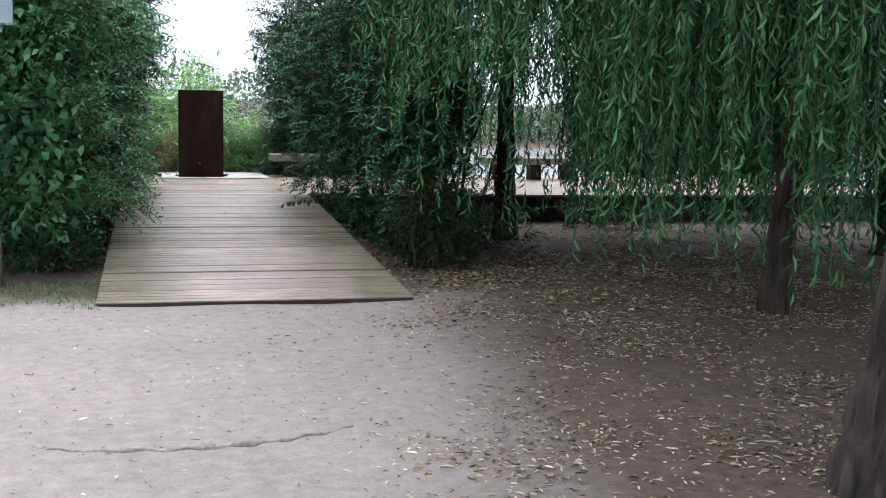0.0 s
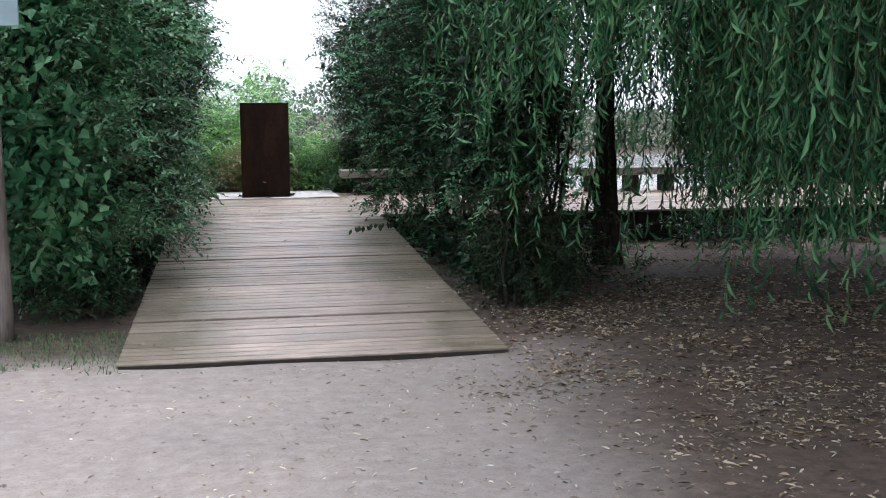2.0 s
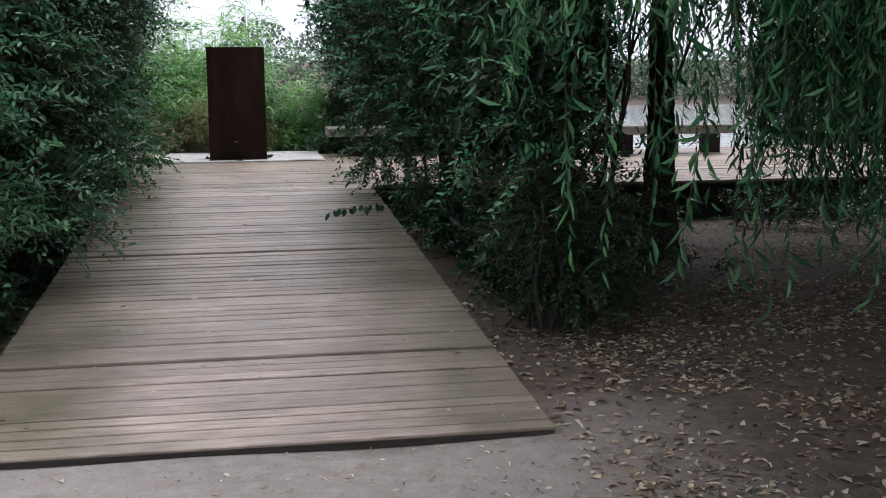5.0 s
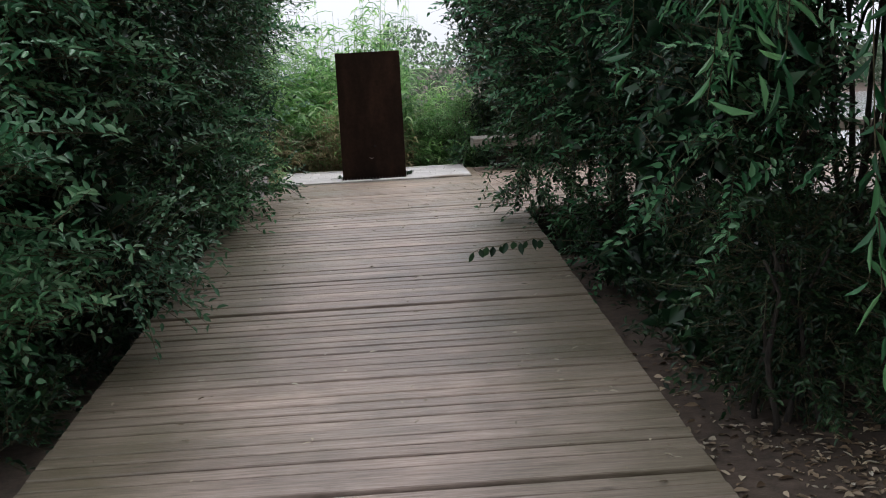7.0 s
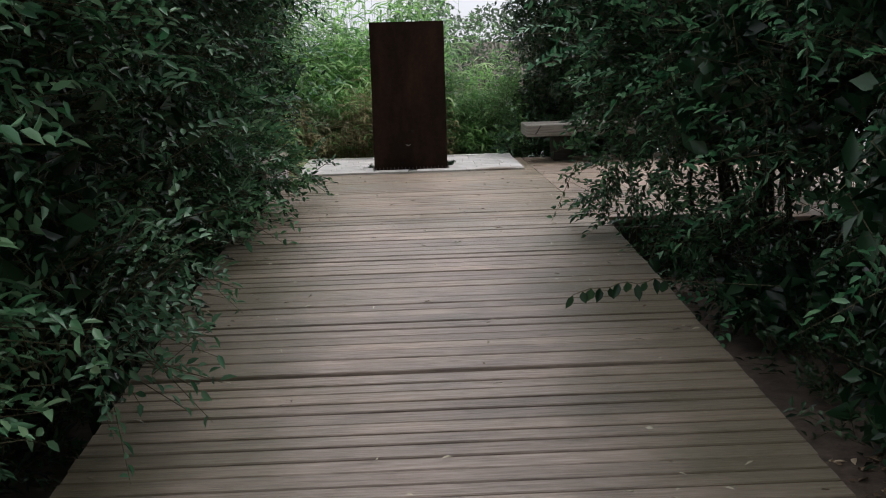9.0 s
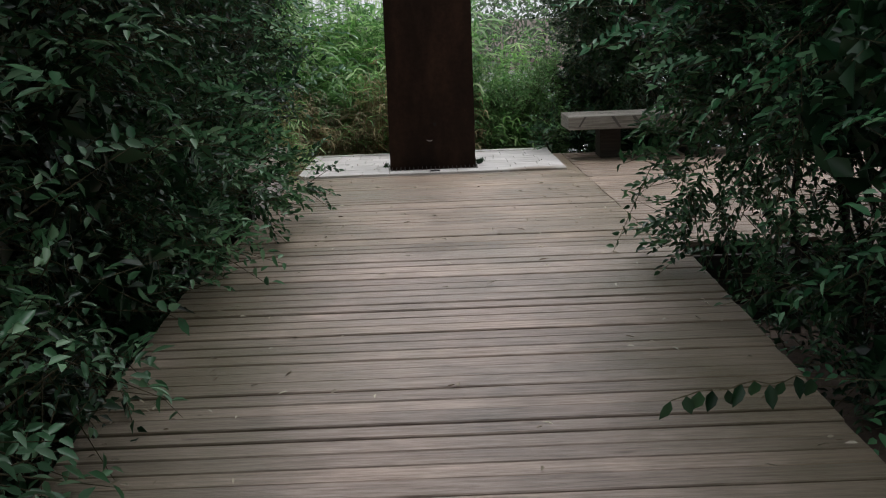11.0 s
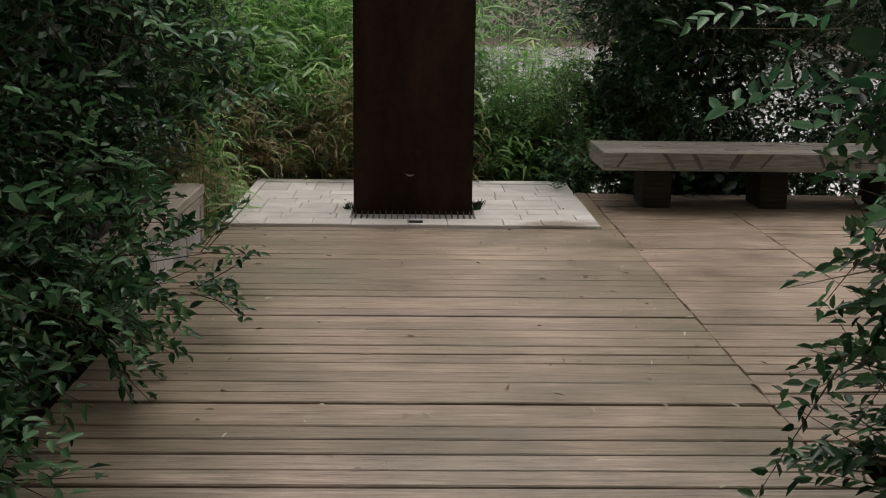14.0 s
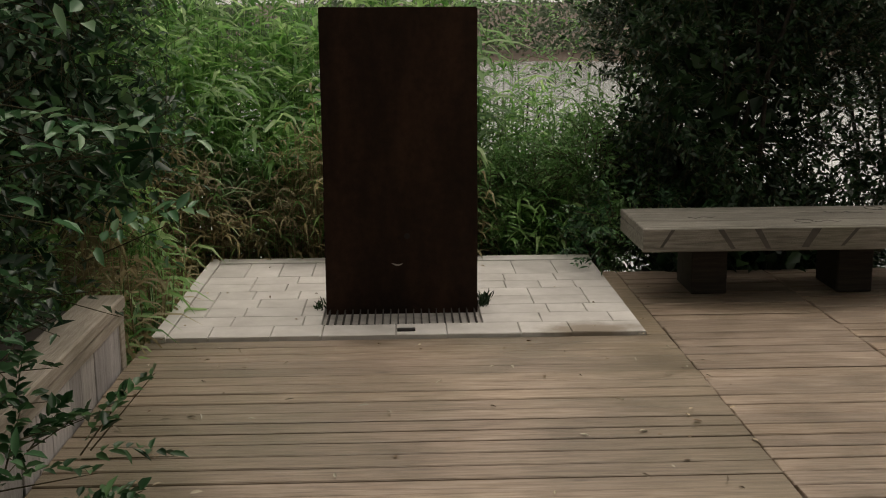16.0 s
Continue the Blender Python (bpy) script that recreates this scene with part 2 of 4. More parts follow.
def stone_material(name, dark, light, rough=0.85):
    m, nt, b = material(name, rough)
    p = world_coords(nt)
    n, g = noise_tex(nt, p, 4.5, 6, 0.65), noise_tex(nt, p, 90, 3)
    c = ramp_node(nt, n.outputs["Fac"], [(0.3, dark), (0.7, light)])
    info = nt.nodes.new("ShaderNodeObjectInfo")
    tone = ramp_node(nt, info.outputs["Random"], [(0, (0.88, 0.87, 0.86)), (1, (1.08, 1.07, 1.06))])
    col = mix(nt, c.outputs["Color"], tone.outputs["Color"], 1.0, "MULTIPLY")
    # a brown water stain at the front corner of the plinth
    far = node(nt, "ShaderNodeVectorMath")
    far.operation = "DISTANCE"
    sc = world_coords(nt, (1, 2.2, 0))
    nt.links.new(sc.outputs[0], far.inputs[0])
    far.inputs[1].default_value = (1.42, 20.98 * 2.2, 0)
    wob = node(nt, "ShaderNodeMath")
    wob.operation = "MULTIPLY_ADD"
    nt.links.new(n.outputs["Fac"], wob.inputs[0])
    wob.inputs[1].default_value = 0.35
    nt.links.new(far.outputs["Value"], wob.inputs[2])
    st = ramp_node(nt, wob.outputs[0], [(0.3, (0.7, 0.7, 0.7)), (0.5, (0, 0, 0))])
    col = mix(nt, col, (0.16, 0.11, 0.06), st.outputs["Color"])
    nt.links.new(col, b.inputs["Base Color"])
    bump(nt, b, mix(nt, n.outputs["Color"], g.outputs["Color"], 0.5), 0.35, 0.008)
    return m


STONE = stone_material("pale_paving_stone", (0.48, 0.455, 0.43), (0.66, 0.635, 0.61))
KERB = stone_material("pale_kerb_stone", (0.54, 0.52, 0.49), (0.70, 0.68, 0.65))


def corten_material():
    m, nt, b = material("weathering_steel_rust", 0.85, 0.0)
    p = world_coords(nt)
    big, fine = noise_tex(nt, world_coords(nt, (3, 3, 0.9)), 1.1, 6, 0.65), noise_tex(nt, p, 26, 7, 0.7)
    c = ramp_node(nt, big.outputs["Fac"], [(0.3, (0.009, 0.0055, 0.0036)), (0.5, (0.022, 0.0115, 0.0072)), (0.72, (0.042, 0.021, 0.013))])
    v = ramp_node(nt, fine.outputs["Fac"], [(0.3, (0.7, 0.68, 0.66)), (0.7, (1.25, 1.2, 1.15))])
    nt.links.new(mix(nt, c.outputs["Color"], v.outputs["Color"], 0.9, "MULTIPLY"), b.inputs["Base Color"])
    bump(nt, b, fine.outputs["Fac"], 0.3, 0.004)
    b.inputs["Specular IOR Level"].default_value = 0.16
    return m


CORTEN = corten_material()


def plain(name, color, rough=0.7, metal=0.0, vary=0.25, scale=12.0):
    m, nt, b = material(name, rough, metal)
    n = noise_tex(nt, world_coords(nt), scale, 5)
    lo, hi = tuple(c * (1 - vary) for c in color), tuple(min(1, c * (1 + vary)) for c in color)
    nt.links.new(ramp_node(nt, n.outputs["Fac"], [(0.3, lo), (0.7, hi)]).outputs["Color"], b.inputs["Base Color"])
    bump(nt, b, n.outputs["Fac"], 0.2, 0.004)
    return m


DARK_STEEL = plain("dark_iron", (0.022, 0.019, 0.018), 0.6, 0.6)
MORTAR = plain("sandy_joint_filling", (0.46, 0.43, 0.40), 0.95)
CLAY = plain("dark_soil", (0.05, 0.042, 0.034), 0.95)
BLUE_PAINT = plain("faded_grey_blue_paint", (0.30, 0.40, 0.43), 0.6, 0.0, 0.15, 5)
SCRATCH = plain("bare_scratched_metal", (0.30, 0.26, 0.23), 0.5, 0.5)
# near-black colour stands for the shade inside hole and channel
HOLE = plain("recess_shade", (0.012, 0.008, 0.007), 0.9)
MARK = plain("dark_bench_mark", (0.075, 0.068, 0.058), 0.85)
CRUST = plain("pale_path_crust", (0.27, 0.23, 0.205), 0.95, 0.0, 0.45, 30)

# pale base colour adds to the sky's reflection on the pond
wm, wn, wb = material("sky_pale_water", 0.06)
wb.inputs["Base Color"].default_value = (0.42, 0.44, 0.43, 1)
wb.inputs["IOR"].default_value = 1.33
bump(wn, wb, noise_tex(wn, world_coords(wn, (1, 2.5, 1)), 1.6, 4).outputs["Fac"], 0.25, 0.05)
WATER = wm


# ---- mesh helpers ----
def part(name, bm, mat, parent=None, label=""):
    me = bpy.data.meshes.new(name)
    bm.to_mesh(me)
    bm.free()
    me.materials.append(mat)
    ob = new(name, me)
    ob.parent = parent
    return tagged(ob, label)


def thing(name, label, category, at=(0, 0, 0), group="", kind=""):
    ob = new(name)
    ob.location = at
    return tagged(ob, label, category, group, kind)


def box(bm, x0, x1, y0, y1, z0, z1, bevel=0.0):
    r = bmesh.ops.create_cube(bm, size=1, matrix=Matrix.LocRotScale(((x0 + x1) / 2, (y0 + y1) / 2, (z0 + z1) / 2), None, (x1 - x0, y1 - y0, z1 - z0)))
    if bevel:
        es = list({e for v in r["verts"] for e in v.link_edges})
        bmesh.ops.bevel(bm, geom=es, offset=bevel, segments=1, affect="EDGES", profile=0.5)
    return r


def tube(bm, pts, radii, sides=8, rough=0.0, seed=0, ridge=0.0):
    rings = []
    up = Vector((0.31, 0.17, 0.93))
    for i, p in enumerate(pts):
        a = Vector(pts[max(i - 1, 0)])
        b = Vector(pts[min(i + 1, len(pts) - 1)])
        d = (b - a).normalized()
        u = d.cross(up if abs(d.dot(up)) < 0.9 else Vector((1, 0, 0))).normalized()
        w = d.cross(u)
        ring = []
        for k in range(sides):
            an = 2 * math.pi * k / sides
            r = radii[i] * (1 + ridge * noise.noise(Vector((math.cos(an) * 6.5, math.sin(an) * 6.5, i * 0.35 + seed))) + rough * noise.noise(Vector((math.cos(an) * 2.2, math.sin(an) * 2.2, i * 0.6 + seed))))
            ring.append(bm.verts.new(Vector(p) + (u * math.cos(an) + w * math.sin(an)) * r))
        rings.append(ring)
    for a, b in zip(rings, rings[1:]):
        for k in range(sides):
            bm.faces.new((a[k], a[(k + 1) % sides], b[(k + 1) % sides], b[k])).smooth = True
    bm.faces.new(rings[0][::-1])
    bm.faces.new(rings[-1])


def quads(name, verts, faces, mat, parent=None, label=""):
    """A mesh object from arrays of vertices (n, 3) and of faces with equally many corners."""
    me = bpy.data.meshes.new(name)
    v, f = np.ascontiguousarray(verts, np.float32), np.ascontiguousarray(faces, np.int32)
    me.vertices.add(len(v))
    me.vertices.foreach_set("co", v.ravel())
    me.loops.add(f.size)
    me.loops.foreach_set("vertex_index", f.ravel())
    me.polygons.add(len(f))
    me.polygons.foreach_set("loop_start", np.arange(0, f.size, f.shape[1], dtype=np.int32))
    me.update(calc_edges=True)
    me.materials.append(mat)
    ob = new(name, me)
    ob.parent = parent
    return tagged(ob, label)


def unit(v):
    return v / np.maximum(np.linalg.norm(v, axis=-1, keepdims=True), 1e-9)


def leaf_arrays(base, axis, normal, length, width, fold=0.25, curl=0.12, simple=False):
    """Leaves folded along the midrib: two quads each, or two triangles for small and inner ones."""
    axis = unit(axis)
    side = unit(np.cross(axis, normal))
    nrm = np.cross(side, axis)
    L, W = length[:, None], width[:, None]
    tip = base + axis * L - nrm * L * curl
    if simple:
        mid = base + axis * L * 0.45 + nrm * W * fold
        v = np.stack([base, mid + side * W * 0.5, tip, mid - side * W * 0.5], 1)
        i = (np.arange(len(base)) * 4)[:, None]
        return v.reshape(-1, 3), np.concatenate([i + np.array([[0, 2, 1]]), i + np.array([[0, 3, 2]])], 0)
    rows = [base]
    for s, at, wd in ((1, 0.28, 0.46), (1, 0.62, 0.42)):
        rows.append(base + axis * L * at + side * W * wd * s + nrm * (W * fold - L * curl * at * at * 0.6))
    rows.append(tip)
    for s, at, wd in ((-1, 0.62, 0.42), (-1, 0.28, 0.46)):
        rows.append(base + axis * L * at + side * W * wd * s + nrm * (W * fold - L * curl * at * at * 0.6))
    v = np.stack(rows, 1)
    n = len(base)
    i = (np.arange(n) * 6)[:, None]
    f = np.concatenate([i + np.array([[0, 3, 2, 1]]), i + np.array([[0, 5, 4, 3]])], 0)
    return v.reshape(-1, 3), f


def twig_arrays(a, b, r0, r1):
    d = unit(b - a)
    u = unit(np.cross(d, np.array([0.3, 0.5, 0.8])))
    w = np.cross(d, u)
    rings = []
    for p, r in ((a, r0), (b, r1)):
        for an in (0, 2.094, 4.189):
            rings.append(p + (u * math.cos(an) + w * math.sin(an)) * r)
    v = np.stack(rings, 1)
    i = (np.arange(len(a)) * 6)[:, None]
    f = np.concatenate([i + np.array([[k, (k + 1) % 3, 3 + (k + 1) % 3, 3 + k]]) for k in range(3)], 0)
    return v.reshape(-1, 3), f


def sprays(start, heading, twig, leaves, leaf_len, leaf_wid, droop=0.25, simple=False):
    """Twigs with leaves set alternately along them. Returns leaf arrays and twig arrays."""
    n = len(start)
    heading = unit(heading)
    tl = twig * rng.uniform(0.6, 1.3, n)[:, None]
    end = start + heading * tl + np.array([0, 0, -1.0]) * tl * droop * rng.uniform(0.2, 1.4, n)[:, None]
    flat = unit(np.cross(heading, rng.normal(0, 1, (n, 3))) * 0.5 + np.array([0, 0, 1.0]))
    side = unit(np.cross(heading, flat))
    k = np.arange(leaves)
    fr = (0.12 + 0.88 * (k + 0.5) / leaves)[None, :, None]
    base = start[:, None] * (1 - fr) + end[:, None] * fr + np.array([0, 0, 1.0]) * (tl * droop * 0.35)[:, None] * (fr * (1 - fr) * 4)
    sgn = np.where(k % 2 == 0, 1.0, -1.0)[None, :, None]
    ax = heading[:, None] * rng.uniform(0.35, 0.9, (n, leaves, 1)) + side[:, None] * sgn * rng.uniform(0.5, 1.0, (n, leaves, 1)) + rng.normal(0, 0.22, (n, leaves, 3)) + np.array([0, 0, -0.15])
    nm = flat[:, None] + rng.normal(0, 0.35, (n, leaves, 3))
    ln = leaf_len * rng.uniform(0.6, 1.25, n * leaves)
    wd = leaf_wid * rng.uniform(0.75, 1.2, n * leaves)
    return leaf_arrays(base.reshape(-1, 3), ax.reshape(-1, 3), nm.reshape(-1, 3), ln, wd, simple=simple), twig_arrays(start, end, 0.0032, 0.0012)


def crown_points(blobs, count, shell=0.55):
    """Points and outward headings in a crown of uneven lobes; a blob is centre and radii."""
    vol = np.array([b[3] * b[4] + b[4] * b[5] + b[3] * b[5] for b in blobs])
    pick = rng.choice(len(blobs), count, p=vol / vol.sum())
    b = np.array(blobs)[pick]
    d = unit(rng.normal(0, 1, (count, 3)))
    r = shell + (1 - shell) * rng.uniform(0, 1, count) ** 0.7
    lump = 1 + 0.2 * np.sin(d[:, 0] * 5 + pick) * np.sin(d[:, 1] * 4.3 + pick * 2) + 0.1 * np.sin(d[:, 2] * 9 + d[:, 0] * 7)
    p = b[:, :3] + d * b[:, 3:] * (r * lump)[:, None]
    field = np.sin(p[:, 0] * 5.3 + p[:, 2] * 3.1 + 1.3) * np.sin(p[:, 1] * 5.9 - p[:, 2] * 2.3) + 0.8 * np.sin(p[:, 2] * 7.1 + p[:, 0] * 2.7 + p[:, 1] * 3.3) * np.sin(p[:, 1] * 8.3 + 0.7)
    ok = rng.uniform(-0.55, 0.55, count) < field
    p, d, b = p[ok], d[ok], b[ok]
    count = len(p)
    h = unit(d / b[:, 3:]) + rng.normal(0, 0.45, (count, 3)) + np.array([0, 0, 0.25])
    return p, unit(h)


# ---- ground, one sheet to the horizon ----
def smooth(a, b, v):
    t = np.clip((v - a) / (b - a), 0, 1)
    return t * t * (3 - 2 * t)


def ground_height(x, y):
    near = 1 - smooth(30, 60, np.hypot(x, y - 10))
    h = 0.010 * np.sin(1.3 * x + 0.5) * np.sin(1.1 * y + 0.3) + 0.005 * np.sin(3.7 * x + 1.9 * y) + 0.004 * np.sin(6.1 * y - 4.3 * x)
    h = h * near
    pond = smooth(22.6, 25.5, y) * (1 - smooth(74, 82, y)) * smooth(-60, -45, x) * (1 - smooth(90, 110, x))
    return h - 1.0 * pond + 6.0 * smooth(95, 400, y)


def axis_steps(lo, hi, step, far):
    inner = np.arange(lo, hi + step / 2, step)
    grow = np.cumsum(step * 1.25 ** np.arange(1, 60))
    grow = grow[grow < far]
    return np.concatenate([lo - grow[::-1], inner, hi + grow])


gx, gy = axis_steps(-7, 11, 0.16, 2500), axis_steps(-4, 27, 0.16, 2500)
X, Y = np.meshgrid(gx, gy)
nx, ny = len(gx), len(gy)
gv = np.stack([X, Y, ground_height(X, Y)], -1).reshape(-1, 3)
ii = (np.arange(ny - 1)[:, None] * nx + np.arange(nx - 1)[None, :]).ravel()
ground = quads("ground", gv, np.stack([ii, ii + 1, ii + nx + 1, ii + nx], 1), ground_material())
ground.data.polygons.foreach_set("use_smooth", np.ones(len(ground.data.polygons), bool))
tagged(ground, "packed sandy earth path with dark leaf-strewn soil under trees", "ground", kind="structure")

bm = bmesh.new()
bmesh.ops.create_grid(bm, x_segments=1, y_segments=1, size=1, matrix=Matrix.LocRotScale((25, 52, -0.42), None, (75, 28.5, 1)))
tagged(part("water", bm, WATER), "calm pond water, the sky's pale reflection put into its colour", "water", kind="structure")

# ---- ramp and decks ----
RAMP_L, DECK_L, RAMP_R, RAMP_Y, TOP_Y, DECK = -0.785, -0.736, 1.912, 9.685, 17.2, 0.445
JOINT_X, PLINTH_Y, DECK_BACK, DECK_FRONT, DECK_EAST = 1.80, 20.93, 22.35, 16.85, 12.7
PITCH, THICK = 0.118, 0.032


def walk_height(y):
    return 0.03 + (DECK - 0.03) * min(max((y - RAMP_Y) / (TOP_Y - RAMP_Y), 0), 1)


def plank_mesh(length, width, seed):
    r = random.Random(seed)
    bm = bmesh.new()
    box(bm, -length / 2, length / 2, -width / 2, width / 2, -THICK, 0)
    top = [e for e in bm.edges if all(v.co.z > -0.001 for v in e.verts)]
    bmesh.ops.bevel(bm, geom=top, offset=0.004, segments=1, affect="EDGES")
    for v in bm.verts:
        v.co.z += r.uniform(-0.0015, 0.0015)
        v.co.x += r.uniform(-0.0015, 0.0015)
    me = bpy.data.meshes.new("plank")
    bm.to_mesh(me)
    bm.free()
    return me


def lay(parent, mat, x0, x1, y0, y1, seed, slope=False):
    """Rows of boards along x from y0 to y1."""
    r = random.Random(seed)
    meshes = [plank_mesh(x1 - x0, PITCH - g, seed * 10 + k) for k, g in enumerate((0.003, 0.006, 0.010, 0.014, 0.018, 0.024) if slope else (0.004, 0.006, 0.009, 0.012, 0.017))]
    for me in meshes:
        me.materials.append(mat)
    count = int(round((y1 - y0) / PITCH))
    for k in range(count):
        y = y0 + (k + 0.5) * (y1 - y0) / count
        loose = slope and (abs(y - 11.05) < PITCH / 2 or abs(y - 13.85) < PITCH / 2)
        ob = new("plank", meshes[-1] if loose else r.choice(meshes))
        ob.parent = parent
        z = walk_height(y) if slope else DECK
        tilt = math.degrees(math.atan2(walk_height(y + 0.05) - walk_height(y - 0.05), 0.1)) if slope else 0
        if loose:
            # boards that have worked loose: proud, with a wide gap before them
            y, z = y + 0.008, z + 0.009
        ob.matrix_basis = pose((x0 + x1) / 2 + r.uniform(-0.003, 0.003), y, z + r.uniform(-0.003, 0.003), tilt + r.uniform(-0.8, 0.8), r.uniform(-0.05, 0.05), r.uniform(-0.13, 0.13) if slope else r.uniform(-0.06, 0.06))


def substructure(name, x0, x1, y0, y1, slope, label):
    bm = bmesh.new()
    n = max(2, int((x1 - x0) / 0.6) + 1)
    for k in range(n):
        x = x0 + 0.1 + (x1 - x0 - 0.2) * k / (n - 1)
        vs = []
        for y in (y0 + 0.06, y1 - 0.02):
            z = (walk_height(y) if slope else DECK) - THICK - 0.008
            lo = max(-0.03, z - 0.16)
            vs.append([bm.verts.new((x + s * 0.03, y, h)) for h in (lo, z) for s in (-1, 1)])
        a, b = vs
        for f in ((a[0], a[1], a[3], a[2]), (b[1], b[0], b[2], b[3]), (a[0], a[2], b[2], b[0]), (a[1], b[1], b[3], a[3]), (a[2], a[3], b[3], b[2]), (a[0], b[0], b[1], a[1])):
            bm.faces.new(f)
        y = y0 + 0.3
        while y < y1 and not (slope and walk_height(y) < 0.25):
            box(bm, x - 0.045, x + 0.045, y - 0.045, y + 0.045, -0.5, DECK - THICK - 0.17)
            y += 1.6
        if slope:
            for y in (13.6, 15.2, 16.8):
                box(bm, x - 0.045, x + 0.045, y - 0.045, y + 0.045, -0.3, walk_height(y) - THICK - 0.12)
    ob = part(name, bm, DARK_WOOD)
    return tagged(ob, label, "deck", kind="structure")


ramp = substructure("ramp", RAMP_L, RAMP_R, RAMP_Y, TOP_Y, True, "weathered grey timber boardwalk ramp on dark joists")
deck = substructure("deck", DECK_L, JOINT_X, TOP_Y, PLINTH_Y, False, "weathered brown timber deck boards before the steel slab")
side_deck = substructure("side_deck", JOINT_X, DECK_EAST, DECK_FRONT, DECK_BACK, False, "weathered timber side deck carrying two benches by the water")

# ---- plinth of pale paving ----
PX0, PX1, PY0, PY1 = -0.713, 1.695, 20.935, 22.75
bm = bmesh.new()
box(bm, PX0, PX1, PY0 + 0.003, PY1, -0.9, DECK - 0.012)
plinth = tagged(part("plinth", bm, MORTAR), "raised plinth paved with pale stone blocks", "plinth", kind="structure")
SX0, SX1, SY0, SY1 = 0.10, 0.90, 21.45, 21.75
GY0 = 21.14
TOPZ = DECK + 0.018


def stone(parent, x0, x1, y0, y1, name="paving_stone", mat=STONE, z1=TOPZ):
    bm = bmesh.new()
    r = box(bm, x0, x1, y0, y1, DECK - 0.05, z1)
    top = [e for e in bm.edges if all(v.co.z > z1 - 0.001 for v in e.verts)]
    bmesh.ops.bevel(bm, geom=top, offset=0.004, segments=1, affect="EDGES")
    for v in bm.verts:
        v.co.z += random.uniform(-0.0015, 0.0015)
    return part(name, bm, mat, parent)


KW = 0.07
stone(plinth, PX0, PX0 + KW, PY0, PY1, "kerb", KERB, TOPZ + 0.006)
stone(plinth, PX0 + KW + 0.004, PX1, PY1 - KW * 1.8, PY1, "kerb", KERB, TOPZ + 0.006)
rows = [PY0, GY0 - 0.005]
yy = GY0 - 0.005
while yy + 0.16 < PY1 - KW * 1.8 - 0.05:
    yy += 0.185
    rows.append(min(yy, PY1 - KW * 1.8 - 0.004))
rows[-1] = PY1 - KW * 1.8 - 0.004
for k, (y0, y1) in enumerate(zip(rows, rows[1:])):
    x = PX0 + KW + 0.004
    first = True
    while x < PX1 - 0.03:
        ln = random.choice((0.2, 0.25, 0.3, 0.3, 0.36)) if not first else random.choice((0.12, 0.2, 0.28))
        first = False
        x1 = min(x + ln, PX1)
        if PX1 - x1 < 0.09:
            x1 = PX1
        # leave the pit with the drain and the foot of the slab free
        clash = y1 > GY0 + 0.01 and y0 < SY1 and x1 > SX0 and x < SX1
        if clash:
            if x < SX0 - 0.05:
                stone(plinth, x, SX0 - 0.008, y0, y1 - 0.003)
            x = SX1 + 0.008 if x1 <= SX1 + 0.05 else SX1 + 0.008
            continue
        stone(plinth, x, x1 - 0.003, y0, y1 - 0.003)
        x = x1

# ---- the weathering-steel slab and its drain ----
slab = thing("steel_slab", "tall upright slab of dark rusted weathering steel on the plinth", "monolith", (0.5, SY0, DECK))
bm = bmesh.new()
box(bm, SX0 - 0.5, SX1 - 0.5, 0, SY1 - SY0, -0.03, 1.578)
bmesh.ops.subdivide_edges(bm, edges=bm.edges[:], cuts=7, use_grid_fill=True)
for v in bm.verts:
    v.co += Vector((noise.noise(v.co * 3.0) * 0.003, noise.noise(v.co * 2.0 + Vector((5, 0, 0))) * 0.004, noise.noise(v.co * 4.0 + Vector((0, 9, 0))) * 0.004 if v.co.z > 1.5 else 0))
bmesh.ops.bevel(bm, geom=[e for e in bm.edges if len(e.link_faces) == 2 and e.calc_face_angle() > 1.0], offset=0.004, segments=2, affect="EDGES")
plate = part("plate", bm, CORTEN, slab)
bm = bmesh.new()
tube(bm, [(0.03, -0.003, 0.405), (0.03, 0.006, 0.405)], [0.016, 0.016], 12)
part("bolt_hole", bm, HOLE, plate, "small round hole, its shade a near-black disc")
bm = bmesh.new()
tube(bm, [(-0.05 + 0.045 * t, -0.002, 0.262 - 0.012 * math.sin(t * 2.4)) for t in (0, 0.4, 0.8, 1.2)], [0.002, 0.005, 0.005, 0.002], 6)
part("scratch", bm, SCRATCH, plate, "pale curved scratch")

drain = thing("drain_grate", "dark iron drain grate at the foot of the slab", "drain", (SX0, GY0, DECK - 0.05))
bm = bmesh.new()
box(bm, 0.0, 0.8, 0.0, SY0 - GY0 - 0.004, -0.02, 0.001)
part("channel", bm, HOLE, drain, "channel with its inner shade coloured black")
bm = bmesh.new()
box(bm, 0.0, 0.8, 0.0, 0.012, 0.004, 0.062)
part("front_rail", bm, DARK_STEEL, drain)
bar = bmesh.new()
box(bar, -0.003, 0.003, 0.014, SY0 - GY0 - 0.006, 0.015, 0.066, 0.0015)
first = part("bar", bar, DARK_STEEL, drain)
first.location.x = 0.02
for k in range(1, 20):
    ob = new("bar", first.data)
    ob.parent = drain
    ob.location.x = 0.02 + 0.04 * k
GRATE_LIGHT = plain("worn_iron", (0.075, 0.066, 0.06), 0.6, 0.3)
first.data.materials[0] = GRATE_LIGHT
bm = bmesh.new()
box(bm, -0.045, 0.045, -0.02, 0.02, 0, 0.01, 0.003)
tab = part("lifting_tab", bm, DARK_STEEL)
tab.location = (0.52, 21.0, TOPZ + 0.001)
tagged(tab, "small dark iron tab set in the paving", "fitting")


